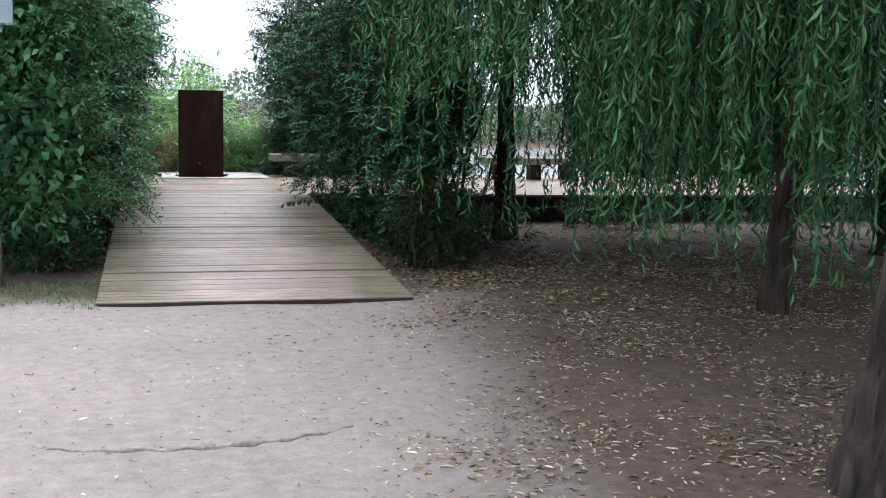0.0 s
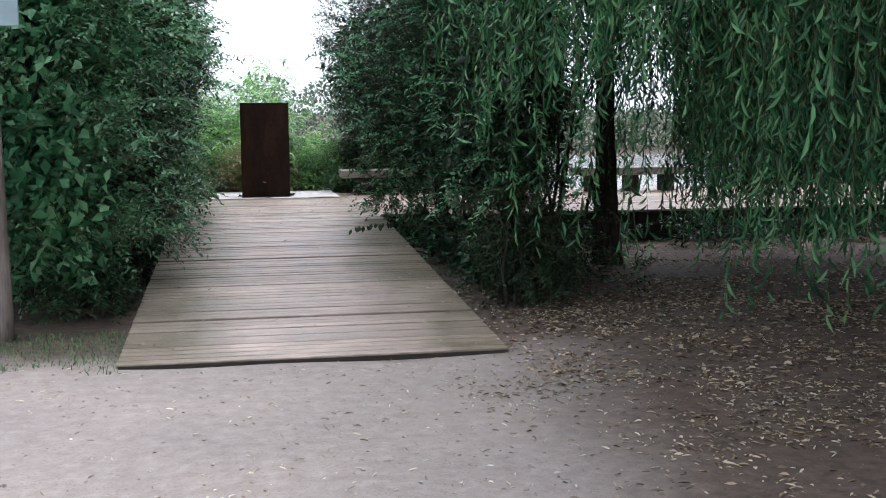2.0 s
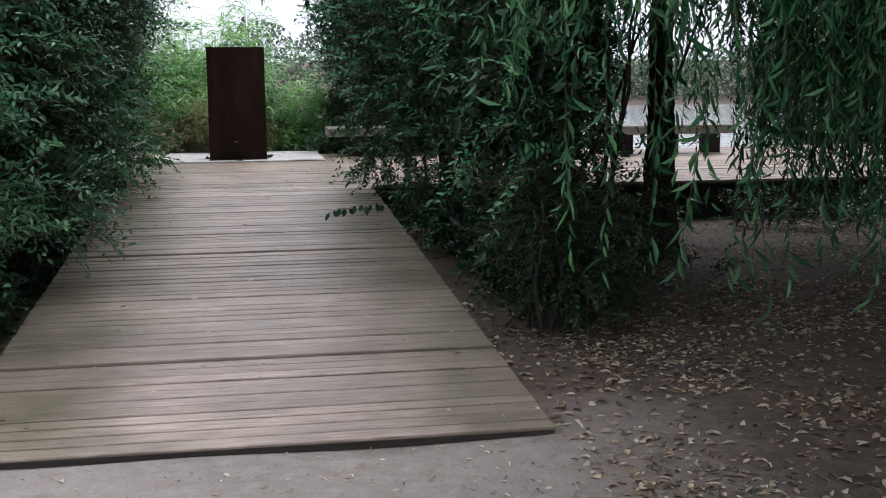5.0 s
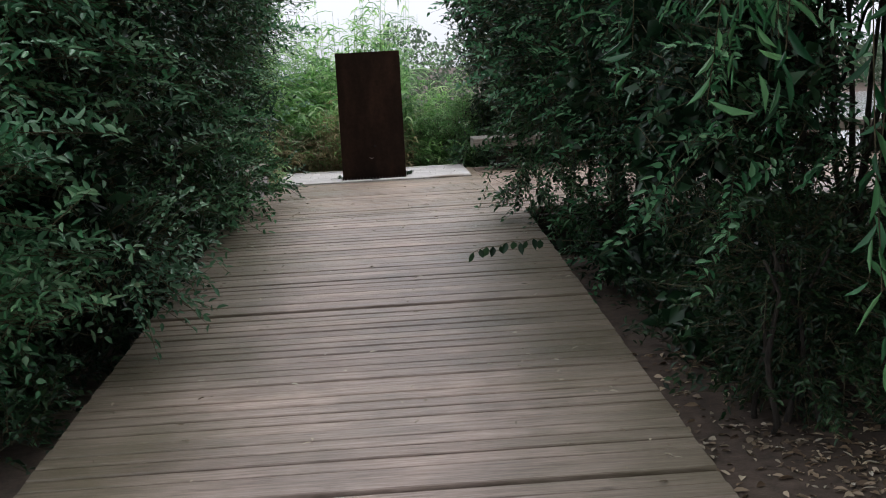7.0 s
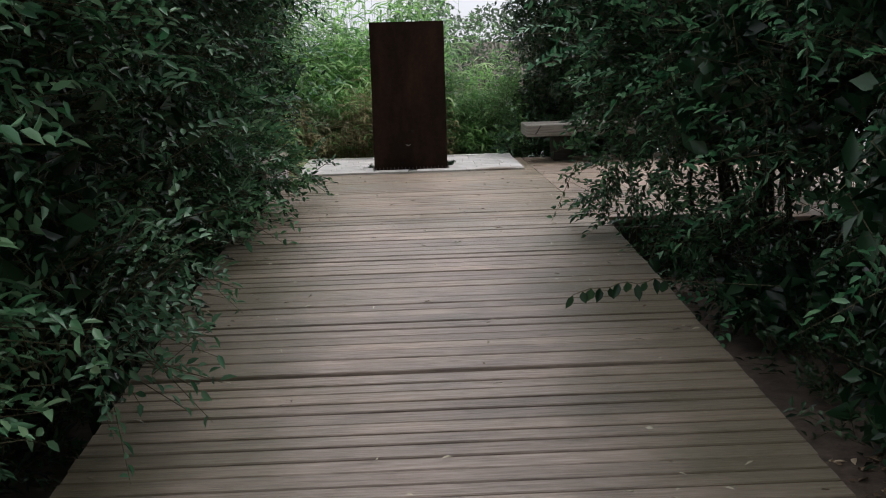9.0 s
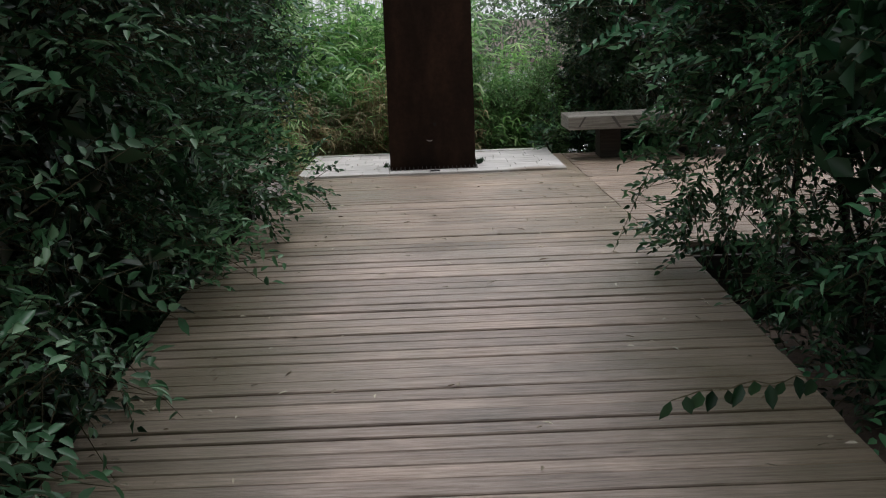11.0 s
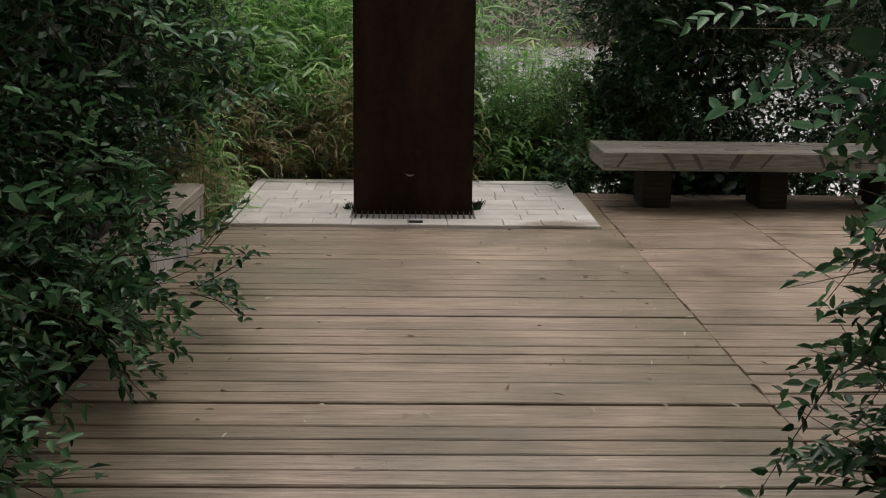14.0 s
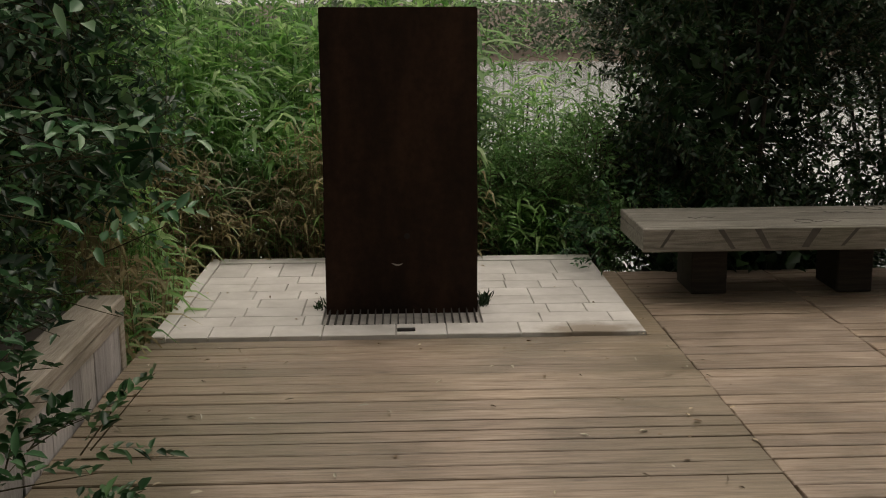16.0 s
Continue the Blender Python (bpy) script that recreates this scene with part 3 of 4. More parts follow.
# weeds at the foot of the slab
for k, (x, y, n) in enumerate(((0.93, 21.5, 70), (0.065, 21.47, 30), (0.95, 21.62, 40))):
    wd = thing("weed", "small green weed tuft growing between the paving stones", "weed", (0, 0, 0), "weeds at the slab")
    an, bx, by = rng.uniform(0, 6.28, n), x + rng.normal(0, 0.015, n), y + rng.normal(0, 0.03, n)
    ax = np.stack([np.cos(an) * 0.5, np.sin(an) * 0.5, rng.uniform(0.5, 1.2, n)], 1)
    lv, lf = leaf_arrays(np.stack([bx, by, np.full(n, TOPZ - 0.004)], 1), ax, rng.normal(0, 1, (n, 3)), rng.uniform(0.02, 0.065, n), rng.uniform(0.006, 0.012, n))
    tagged(quads("leaf_tuft", lv, lf, BACK_LEAF, wd), kind="stuff")


# ---- benches ----
def bench(name, x0, x1, y0, depth, label, legs):
    b = thing(name, label, "bench", (x0, y0, DECK), "benches on the deck")
    n = x1 - x0
    top, th = 0.425, 0.128
    for k in range(3):
        w = depth / 3
        bm = bmesh.new()
        box(bm, 0, n, k * w + (0.004 if k else 0.03), (k + 1) * w - 0.004, top - 0.045, top, 0.006)
        bmesh.ops.subdivide_edges(bm, edges=[e for e in bm.edges if e.calc_length() > 1], cuts=10)
        for v in bm.verts:
            v.co.z += noise.noise(v.co * 3) * 0.002
        seat = part("seat_board", bm, BENCH_WOOD, b)
    bm = bmesh.new()
    box(bm, 0, n, 0, 0.028, top - th, top - 0.002, 0.005)
    apron = part("apron", bm, BENCH_WOOD, b)
    bm = bmesh.new()
    box(bm, 0.002, 0.03, 0.03, depth - 0.002, top - th, top - 0.047, 0.004)
    part("end_board", bm, BENCH_WOOD, b)
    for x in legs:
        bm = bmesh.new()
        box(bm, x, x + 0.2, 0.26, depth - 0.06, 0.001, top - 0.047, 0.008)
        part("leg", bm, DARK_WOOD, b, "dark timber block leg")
    rr = random.Random(len(name) + int(x0))
    # slanting dark marks along the apron
    for k in range(int(n / 0.26)):
        x = 0.12 + k * 0.26 + rr.uniform(-0.05, 0.05)
        lean = rr.choice((-1, 1)) * rr.uniform(0.3, 0.75)
        bm = bmesh.new()
        hh = th * rr.uniform(0.75, 0.95)
        w = rr.uniform(0.02, 0.055)
        pts = [(x, top - 0.008), (x + w, top - 0.008), (x + w * 0.5 + lean * hh, top - hh), (x - w * 0.3 + lean * hh, top - hh)]
        fr = [bm.verts.new((px, -0.0015, pz)) for px, pz in pts]
        bk = [bm.verts.new((px, 0.004, pz)) for px, pz in pts]
        bm.faces.new(fr)
        for i in range(4):
            bm.faces.new((fr[i], bk[i], bk[(i + 1) % 4], fr[(i + 1) % 4]))
        part("blotch", bm, MARK, apron)
    for k in range(int(n / 0.3)):
        x, y = rr.uniform(0.1, n - 0.2), rr.uniform(0.12, depth - 0.1)
        bm = bmesh.new()
        ring = k % 4 == 0
        cnt = 10 if ring else 6
        pts = []
        for i in range(cnt + (1 if ring else 0)):
            a = 2 * math.pi * i / cnt
            pts.append((x + 0.05 * math.cos(a), y + 0.05 * math.sin(a), top - 0.001) if ring else (x + 0.03 * i, y + rr.uniform(-0.03, 0.03), top - 0.001))
        tube(bm, pts, [0.004] * len(pts), 5)
        part("scribble", bm, MARK, seat, "dark scrawled mark")
    return b


bench("bench", 1.775, 4.35, 21.46, 0.66, "weathered grey timber bench with scrawled marks before dark shrubs", (0.33, 1.15, 2.0))
bench("bench", 5.75, 8.15 - 0.5, 20.75, 0.66, "weathered timber bench dark against the bright water", (0.25, 0.95, 1.6))

# ---- low timber wall beside the deck ----
wall = thing("timber_wall", "low pale timber retaining wall with a tan cap board", "wall", (-0.746, 0, DECK), kind="structure")
bm = bmesh.new()
box(bm, -0.17, 0.012, 18.7, 20.58, 0.262, 0.322, 0.008)
part("cap_board", bm, CAP_WOOD, wall)
bm = bmesh.new()
box(bm, -0.03, 0.006, 18.72, 20.57, 0.205, 0.258, 0.004)
part("top_rail", bm, CAP_WOOD, wall)
y = 18.72
k = 0
while y < 20.5:
    w = random.choice((0.16, 0.2, 0.24))
    bm = bmesh.new()
    box(bm, -0.03, -0.004 + random.uniform(-0.004, 0.004), y, min(y + w, 20.5) - 0.004, -0.4, 0.203, 0.003)
    part("board", bm, WALL_WOOD, wall)
    y += w
bm = bmesh.new()
box(bm, -0.075, 0.004, 20.502, 20.575, -0.5, 0.203, 0.005)
part("end_post", bm, CAP_WOOD, wall)
bm = bmesh.new()
box(bm, -0.42, -0.04, 18.75, 20.56, -0.5, 0.255)
part("earth_fill", bm, CLAY, wall)

# ---- signpost ----
sign = thing("signpost", "grey wooden post with a faded grey-blue board on top", "signpost", (-1.72, 10.98, 0))
bm = bmesh.new()
pts = [(-0.01 * z, 0.005 * math.sin(z * 3), z) for z in (-0.15, 0.2, 0.6, 1.0, 1.5, 2.0, 2.36)]
tube(bm, pts, [0.062, 0.06, 0.056, 0.054, 0.052, 0.05, 0.048], 12, 0.12)
part("post", bm, POLE_WOOD, sign)
bm = bmesh.new()
box(bm, -0.55, 0.21, -0.075, -0.045, 2.37, 2.59, 0.005)
part("board", bm, BLUE_PAINT, sign, "faded grey-blue painted board")


# ---- shrubs beside the boardwalk ----
def stems_of(parent, x, y, z0, height, count, spread, r0, seed, mat=STEM):
    rr = random.Random(seed)
    for k in range(count):
        a = rr.uniform(0, 6.28)
        d = rr.uniform(0.3, 1.0) * spread
        bx, by = rr.uniform(-0.2, 0.2), rr.uniform(-0.2, 0.2)
        pts, rad = [], []
        for i in range(7):
            t = i / 6
            pts.append((x + bx + math.cos(a) * d * t ** 1.3 + rr.uniform(-0.04, 0.04), y + by + math.sin(a) * d * t ** 1.3 + rr.uniform(-0.04, 0.04), z0 + height * t))
            rad.append(r0 * (1.1 - t) ** 0.8 * rr.uniform(0.85, 1.1) + 0.004)
        bm = bmesh.new()
        tube(bm, pts, rad, 7, 0.15, seed + k)
        part("stem", bm, mat, parent)


def shrub(name, label, x, y, blobs, count, keep, leaf=SHRUB_LEAF, leaves=9, twig=0.38, size=(0.060, 0.025), stems=7, z0=-0.1, seed=1, category="shrub", group="", shell=0.55, height=2.4, spread=0.9, droop=0.3, simple=False, shoots=0, shoot_leaf=SHOOT_LEAF, fill=0):
    s = thing(name, label, category, (0, 0, 0), group)
    p, h = crown_points(blobs, count, shell)
    ok = keep(p[:, 0], p[:, 1], p[:, 2])
    p, h = p[ok], h[ok]
    q = p + h * twig
    ok = keep(q[:, 0], q[:, 1], q[:, 2])
    p, h = p[ok], h[ok]
    (lv, lf), (tv, tf) = sprays(p, h, twig, leaves, size[0], size[1], droop, simple)
    tagged(quads("crown", lv, lf, leaf, s), kind="stuff")
    tagged(quads("twigwork", tv, tf, TWIG, s), kind="stuff")
    if fill:
        # large leaves added in the heart of the shrub to block light
        b = np.array(blobs)[rng.integers(0, len(blobs), fill)]
        p = b[:, :3] + unit(rng.normal(0, 1, (fill, 3))) * b[:, 3:] * (0.85 * rng.uniform(0, 1, fill) ** 0.4)[:, None]
        ok = keep(p[:, 0] + 0.22, p[:, 1], p[:, 2]) & keep(p[:, 0] - 0.22, p[:, 1], p[:, 2])
        p = p[ok]
        n = len(p)
        lv, lf = leaf_arrays(p, rng.normal(0, 1, (n, 3)), rng.normal(0, 1, (n, 3)) + np.array([0, 0, 0.8]), rng.uniform(0.10, 0.17, n), rng.uniform(0.06, 0.10, n), simple=True)
        tagged(quads("light_block_leaves", lv, lf, leaf, s), kind="stuff")
    if shoots:
        # long leafy shoots that stand out from the outer crown
        p, h = crown_points(blobs, shoots * 3, 0.9)
        q = p + h * 0.42
        ok = keep(p[:, 0] + 0.05, p[:, 1], p[:, 2]) | keep(p[:, 0] - 0.05, p[:, 1], p[:, 2])
        ok &= keep(q[:, 0] + 0.12, q[:, 1], q[:, 2]) | keep(q[:, 0] - 0.12, q[:, 1], q[:, 2])
        p, h = p[ok][:shoots], h[ok][:shoots]
        h[:, 2] *= 0.55
        (lv, lf), (tv, tf) = sprays(p, h, 0.5, 17, 0.066, 0.026, 0.3)
        tagged(quads("shoot_leaves", lv, lf, shoot_leaf, s), kind="stuff")
        tagged(quads("shoot_twigwork", tv, tf, TWIG, s), kind="stuff")
    stems_of(s, x, y, z0, height, stems, spread, 0.019, seed)
    return s


def left_keep(x, y, z):
    lean = -0.56 + 0.38 * smooth(1.2, 2.5, z) + 0.08 * smooth(14, 16, y) * smooth(0.5, 0.9, z) - 0.6 * smooth(18.4, 19.0, y) * (1 - smooth(0.85, 1.15, z)) - (0.2 + 0.2 * smooth(1.4, 2.2, z)) * smooth(18.6, 20.6, y) - 0.22 * (1 - smooth(13.3, 14.3, y)) * (1 - smooth(0.5, 1.0, z))
    return (x < lean - 0.04 + 0.15 * np.sin(y * 2.3 + z * 1.9) + 0.12 * np.sin(y * 5.1 + z * 4.3) + 0.06 * np.sin(y * 11 + z * 9)) & (z > 0.02) & (y > 11.2 + 0.12 * np.sin(z * 4 + x * 3) + 0.5 * (1 - smooth(0.45, 1.15, z))) & ~((y > 20.3) & (z < 0.85))


def right_keep(x, y, z):
    lean = 2.0 - 0.30 * smooth(14.5, 16.2, y) - 0.18 * smooth(0.9, 1.6, z) * smooth(14, 16, y) - 0.35 * smooth(2.1, 2.8, z) * smooth(13.5, 16, y)
    lean = lean + 1.6 * smooth(16.9, 17.3, y)
    open_foot = smooth(15.6, 16.2, y)
    thin = rng.uniform(0, 1, len(x)) < 0.45 - 0.27 * open_foot + (0.55 + 0.27 * open_foot) * smooth(0.7 + 0.2 * open_foot, 1.2 + 0.3 * open_foot, z)
    return (x < 0.68 + 0.40 * (y - 6.8) + 0.15 * np.sin(z * 3 + y * 4)) & (x > lean + 0.04 + 0.13 * np.sin(y * 2.7 + z * 2.1) + 0.12 * np.sin(y * 5.3 + z * 4.9) + 0.06 * np.sin(y * 11 - z * 9)) & ((thin & (z > 0.62)) | ((z > 0.03) & (z < 0.38) & (y < 16.6)))


LEFT = "hedge west of the boardwalk"
for k, (y, hgt) in enumerate(((11.7, 3.6), (13.5, 3.9), (15.4, 3.7), (17.3, 3.9), (19.4, 3.6), (21.6, 3.5))):
    x = -1.95 - (0.25 if k == 0 else 0)
    blobs = [(x, y, 1.0, 1.45, 1.25, 1.0), (x + 0.35, y + 0.2, 2.2, 1.25, 1.2, 1.1), (x + 0.1, y - 0.3, hgt - 0.7, 1.3, 1.1, 0.9), (x + 0.9, y + 0.5, 2.7, 0.75, 0.8, 0.7), (x + 0.6, y - 0.4, 1.3, 0.8, 0.8, 0.8), (x + 0.75, y, 0.5, 0.75, 1.0, 0.5)]
    # the leaf copy follows how lit or shaded each shrub stands
    shrub("shrub", "tall leafy green shrub overhanging the edge of the boardwalk", x, y, blobs, 6800 if k < 4 else 5200, left_keep, SHRUB_LEAF if k == 0 else SHADED_LEAF if k in (1, 2, 4) else DIM_LEAF, seed=10 + k, group=LEFT, shell=0.6, simple=k > 1, shoots=(950, 420, 420, 480, 240, 380)[k], shoot_leaf=SUNNY_LEAF if k > 4 else SHOOT_LEAF, fill=6000)

RIGHT = "shrubs east of the boardwalk"
for k, (x, y, hgt) in enumerate(((3.0, 12.6, 3.2), (3.1, 14.6, 3.5), (2.9, 16.4, 3.5), (3.5, 18.0, 3.0))):
    blobs = [(x, y, 1.5, 1.2, 1.2, 0.95), (x - 0.35, y + 0.1, 2.3, 1.15, 1.1, 0.95), (x, y, hgt - 0.6, 1.2, 1.1, 0.9), (x - 0.75, y + 0.3, 1.6, 0.7, 0.8, 0.8), (x - 0.3, y + 0.4, 0.3, 0.7, 0.6, 0.3), (min(x, 2.9) - 0.7 if k < 3 else x, y + 0.4, 1.7, 0.75, 0.85, 0.9)]
    # shaded leaf copy for the near shrubs, lit copy for their shoots
    shrub("shrub", "dark green leafy shrub with bare stems beside the boardwalk", x, y, blobs, 4600, right_keep, SHADED_LEAF if k < 3 else DIM_LEAF, seed=30 + k, group=RIGHT, shell=0.6, simple=k in (0, 3), shoots=(330, 330, 560, 420)[k], fill=(6500, 5000, 2200, 300)[k], shoot_leaf=SHRUB_LEAF)

# low leafy branches reaching over the deck edge
blobs = [(2.05, 16.5, 1.0, 0.50, 0.40, 0.40), (2.15, 16.45, 0.6, 0.45, 0.45, 0.28), (2.3, 15.6, 0.4, 0.3, 0.5, 0.3), (2.2, 16.5, 1.55, 0.5, 0.42, 0.45)]
shrub("shrub", "leafy branches of a shrub spreading over the deck boards", 2.6, 16.6, blobs, 950, lambda x, y, z: (x > 1.52 + 0.12 * np.sin(z * 9 + y * 7)) & (y < 17.08) & (z > 0.15 + (DECK - 0.11) * ((y > 16.85) | (x < 1.95))), DIM_LEAF, size=(0.055, 0.026), leaves=13, twig=0.3, stems=4, seed=51, group=RIGHT, height=1.6, spread=0.5)
blobs = [(-1.12, 19.7, 0.86, 0.25, 0.8, 0.16), (-0.80, 17.8, 0.82, 0.42, 0.45, 0.34), (-0.68, 18.4, 0.74, 0.45, 0.4, 0.22), (-0.98, 18.9, 0.98, 0.4, 0.4, 0.2), (-1.1, 19.4, 1.0, 0.35, 0.5, 0.2)]
shrub("shrub", "leafy branches of a shrub spreading over the deck boards", -1.2, 17.4, blobs, 760, lambda x, y, z: (x < -0.12 - 0.68 * smooth(18.6, 19.1, y)) & (z > DECK + 0.05 + 0.33 * smooth(18.6, 18.8, y)), DIM_LEAF, size=(0.056, 0.026), leaves=14, twig=0.26, stems=3, seed=52, group=LEFT, height=1.2, spread=0.4)

blobs = [(-0.66, 12.8, 0.58, 0.36, 0.3, 0.12), (-0.78, 13.1, 0.8, 0.3, 0.35, 0.2), (-0.75, 14.0, 0.95, 0.35, 0.45, 0.3)]
shrub("shrub", "pale-leaved low branches reaching over the ramp edge", -1.2, 13.6, blobs, 260, lambda x, y, z: (x < -0.22) & (z > 0.36), SHOOT_LEAF, stems=3, seed=53, group=LEFT, height=1.0, spread=0.4)

# added undergrowth, its near-black leaves painting the shade east of the ramp
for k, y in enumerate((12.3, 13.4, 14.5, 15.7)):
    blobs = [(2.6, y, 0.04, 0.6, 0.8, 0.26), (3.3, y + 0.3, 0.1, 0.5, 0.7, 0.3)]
    shrub("undergrowth", "added low undergrowth coloured near black for the shade beside the ramp", 2.9, y, blobs, 620, lambda x, y, z: (x > 2.02) & (z > 0.02) & (y < 16.6), BACK_LEAF, simple=True, stems=4, seed=90 + k, group="undergrowth", height=0.4, spread=0.4, shell=0.2, twig=0.26)

# added near-black leaves stand for the shade under the west hedge
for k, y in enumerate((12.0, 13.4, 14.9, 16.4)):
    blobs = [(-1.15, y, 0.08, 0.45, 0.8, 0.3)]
    shrub("undergrowth", "added low undergrowth coloured near black for the shade beside the ramp", -1.3, y, blobs, 620, lambda x, y, z: (x < -0.8) & (z > 0.02), BACK_LEAF, simple=True, stems=3, seed=95 + k, group="undergrowth", height=0.4, spread=0.3, shell=0.2, twig=0.24)

# added near-black leaf strip stands for the shade before the deck edge
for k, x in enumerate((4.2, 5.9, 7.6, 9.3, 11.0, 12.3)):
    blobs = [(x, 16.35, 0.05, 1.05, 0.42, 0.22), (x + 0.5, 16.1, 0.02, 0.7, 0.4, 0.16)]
    shrub("undergrowth", "added low undergrowth coloured near black for the shade before the deck edge", x, 16.4, blobs, 700, lambda x, y, z: (z > 0.02) & (y < 16.78), BACK_LEAF, simple=True, stems=3, seed=110 + k, group="undergrowth", height=0.3, spread=0.5, shell=0.15, twig=0.24)

# dark woody base at the foot of the ramp
stump = thing("shrub", "dark low twiggy shrub base beside the foot of the ramp", "shrub", (0, 0, 0), RIGHT)
stems_of(stump, 2.5, 11.85, -0.1, 0.9, 5, 0.3, 0.014, 61)
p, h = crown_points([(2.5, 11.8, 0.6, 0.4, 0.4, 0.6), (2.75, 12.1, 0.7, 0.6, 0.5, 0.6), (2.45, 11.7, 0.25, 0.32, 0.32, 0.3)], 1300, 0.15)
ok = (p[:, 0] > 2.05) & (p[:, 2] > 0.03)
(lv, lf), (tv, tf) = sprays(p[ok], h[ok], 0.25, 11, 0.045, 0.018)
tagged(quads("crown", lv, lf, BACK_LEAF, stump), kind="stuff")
tagged(quads("twigwork", tv, tf, TWIG, stump), kind="stuff")

# ---- waterside trees behind the benches ----
BACK = "trees on the pond bank"


def back_keep(x, y, z):
    return (x > 1.85 - 0.3 * smooth(1.9, 2.8, z) + 0.16 * np.sin(z * 4 + y * 3)) & ~((z < DECK + 0.46) & (y < 22.3) & (x < 8.2)) & (z > -0.3) & (y > 22.15)


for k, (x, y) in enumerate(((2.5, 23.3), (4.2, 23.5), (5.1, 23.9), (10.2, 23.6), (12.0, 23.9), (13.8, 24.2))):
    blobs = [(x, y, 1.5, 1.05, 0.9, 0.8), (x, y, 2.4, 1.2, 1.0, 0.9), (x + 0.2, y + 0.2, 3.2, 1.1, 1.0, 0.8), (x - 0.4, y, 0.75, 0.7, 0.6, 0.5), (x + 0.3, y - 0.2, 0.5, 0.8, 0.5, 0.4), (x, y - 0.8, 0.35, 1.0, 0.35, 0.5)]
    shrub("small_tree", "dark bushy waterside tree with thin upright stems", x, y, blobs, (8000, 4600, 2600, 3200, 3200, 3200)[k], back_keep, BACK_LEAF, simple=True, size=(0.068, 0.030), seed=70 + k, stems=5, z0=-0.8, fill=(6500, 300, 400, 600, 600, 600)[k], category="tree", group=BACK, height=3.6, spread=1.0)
blobs = [(1.4, 23.2, 0.5, 0.5, 0.42, 0.55), (1.75, 23.05, 0.75, 0.35, 0.35, 0.5), (1.1, 23.4, 0.4, 0.4, 0.4, 0.55)]
shrub("shrub", "pale green leafy bush behind the plinth", 1.5, 23.4, blobs, 3600, lambda x, y, z: (y > 22.78) | ((x > 1.72) & (z > 0.5)), LIGHT_LEAF, stems=5, seed=81, z0=-0.7, height=1.3, spread=0.5, size=(0.045, 0.02), twig=0.24)
blobs = [(1.1, 25.2, 1.2, 0.9, 0.6, 1.0), (1.9, 24.6, 1.6, 0.7, 0.6, 1.0)]
shrub("shrub", "hazy pale green shrub at the water's edge", 1.4, 25.0, blobs, 600, lambda x, y, z: (x > 1.0) & (z < 2.3), LIGHT_LEAF, stems=6, seed=82, z0=-0.9, height=2.2, spread=0.5, size=(0.05, 0.02), twig=0.28)


blobs = [(1.95, 22.45, 0.66, 0.36, 0.42, 0.22), (1.72, 22.62, 0.55, 0.22, 0.2, 0.12)]
shrub("shrub", "dark leafy twigs creeping over the corner of the plinth", 2.1, 22.9, blobs, 420, lambda x, y, z: (z > DECK + 0.05) & (x > 1.45) & ((y > 22.16) | (x < 1.75)), DIM_LEAF, stems=3, seed=83, z0=-0.6, height=1.2, spread=0.3, size=(0.05, 0.022), twig=0.2)


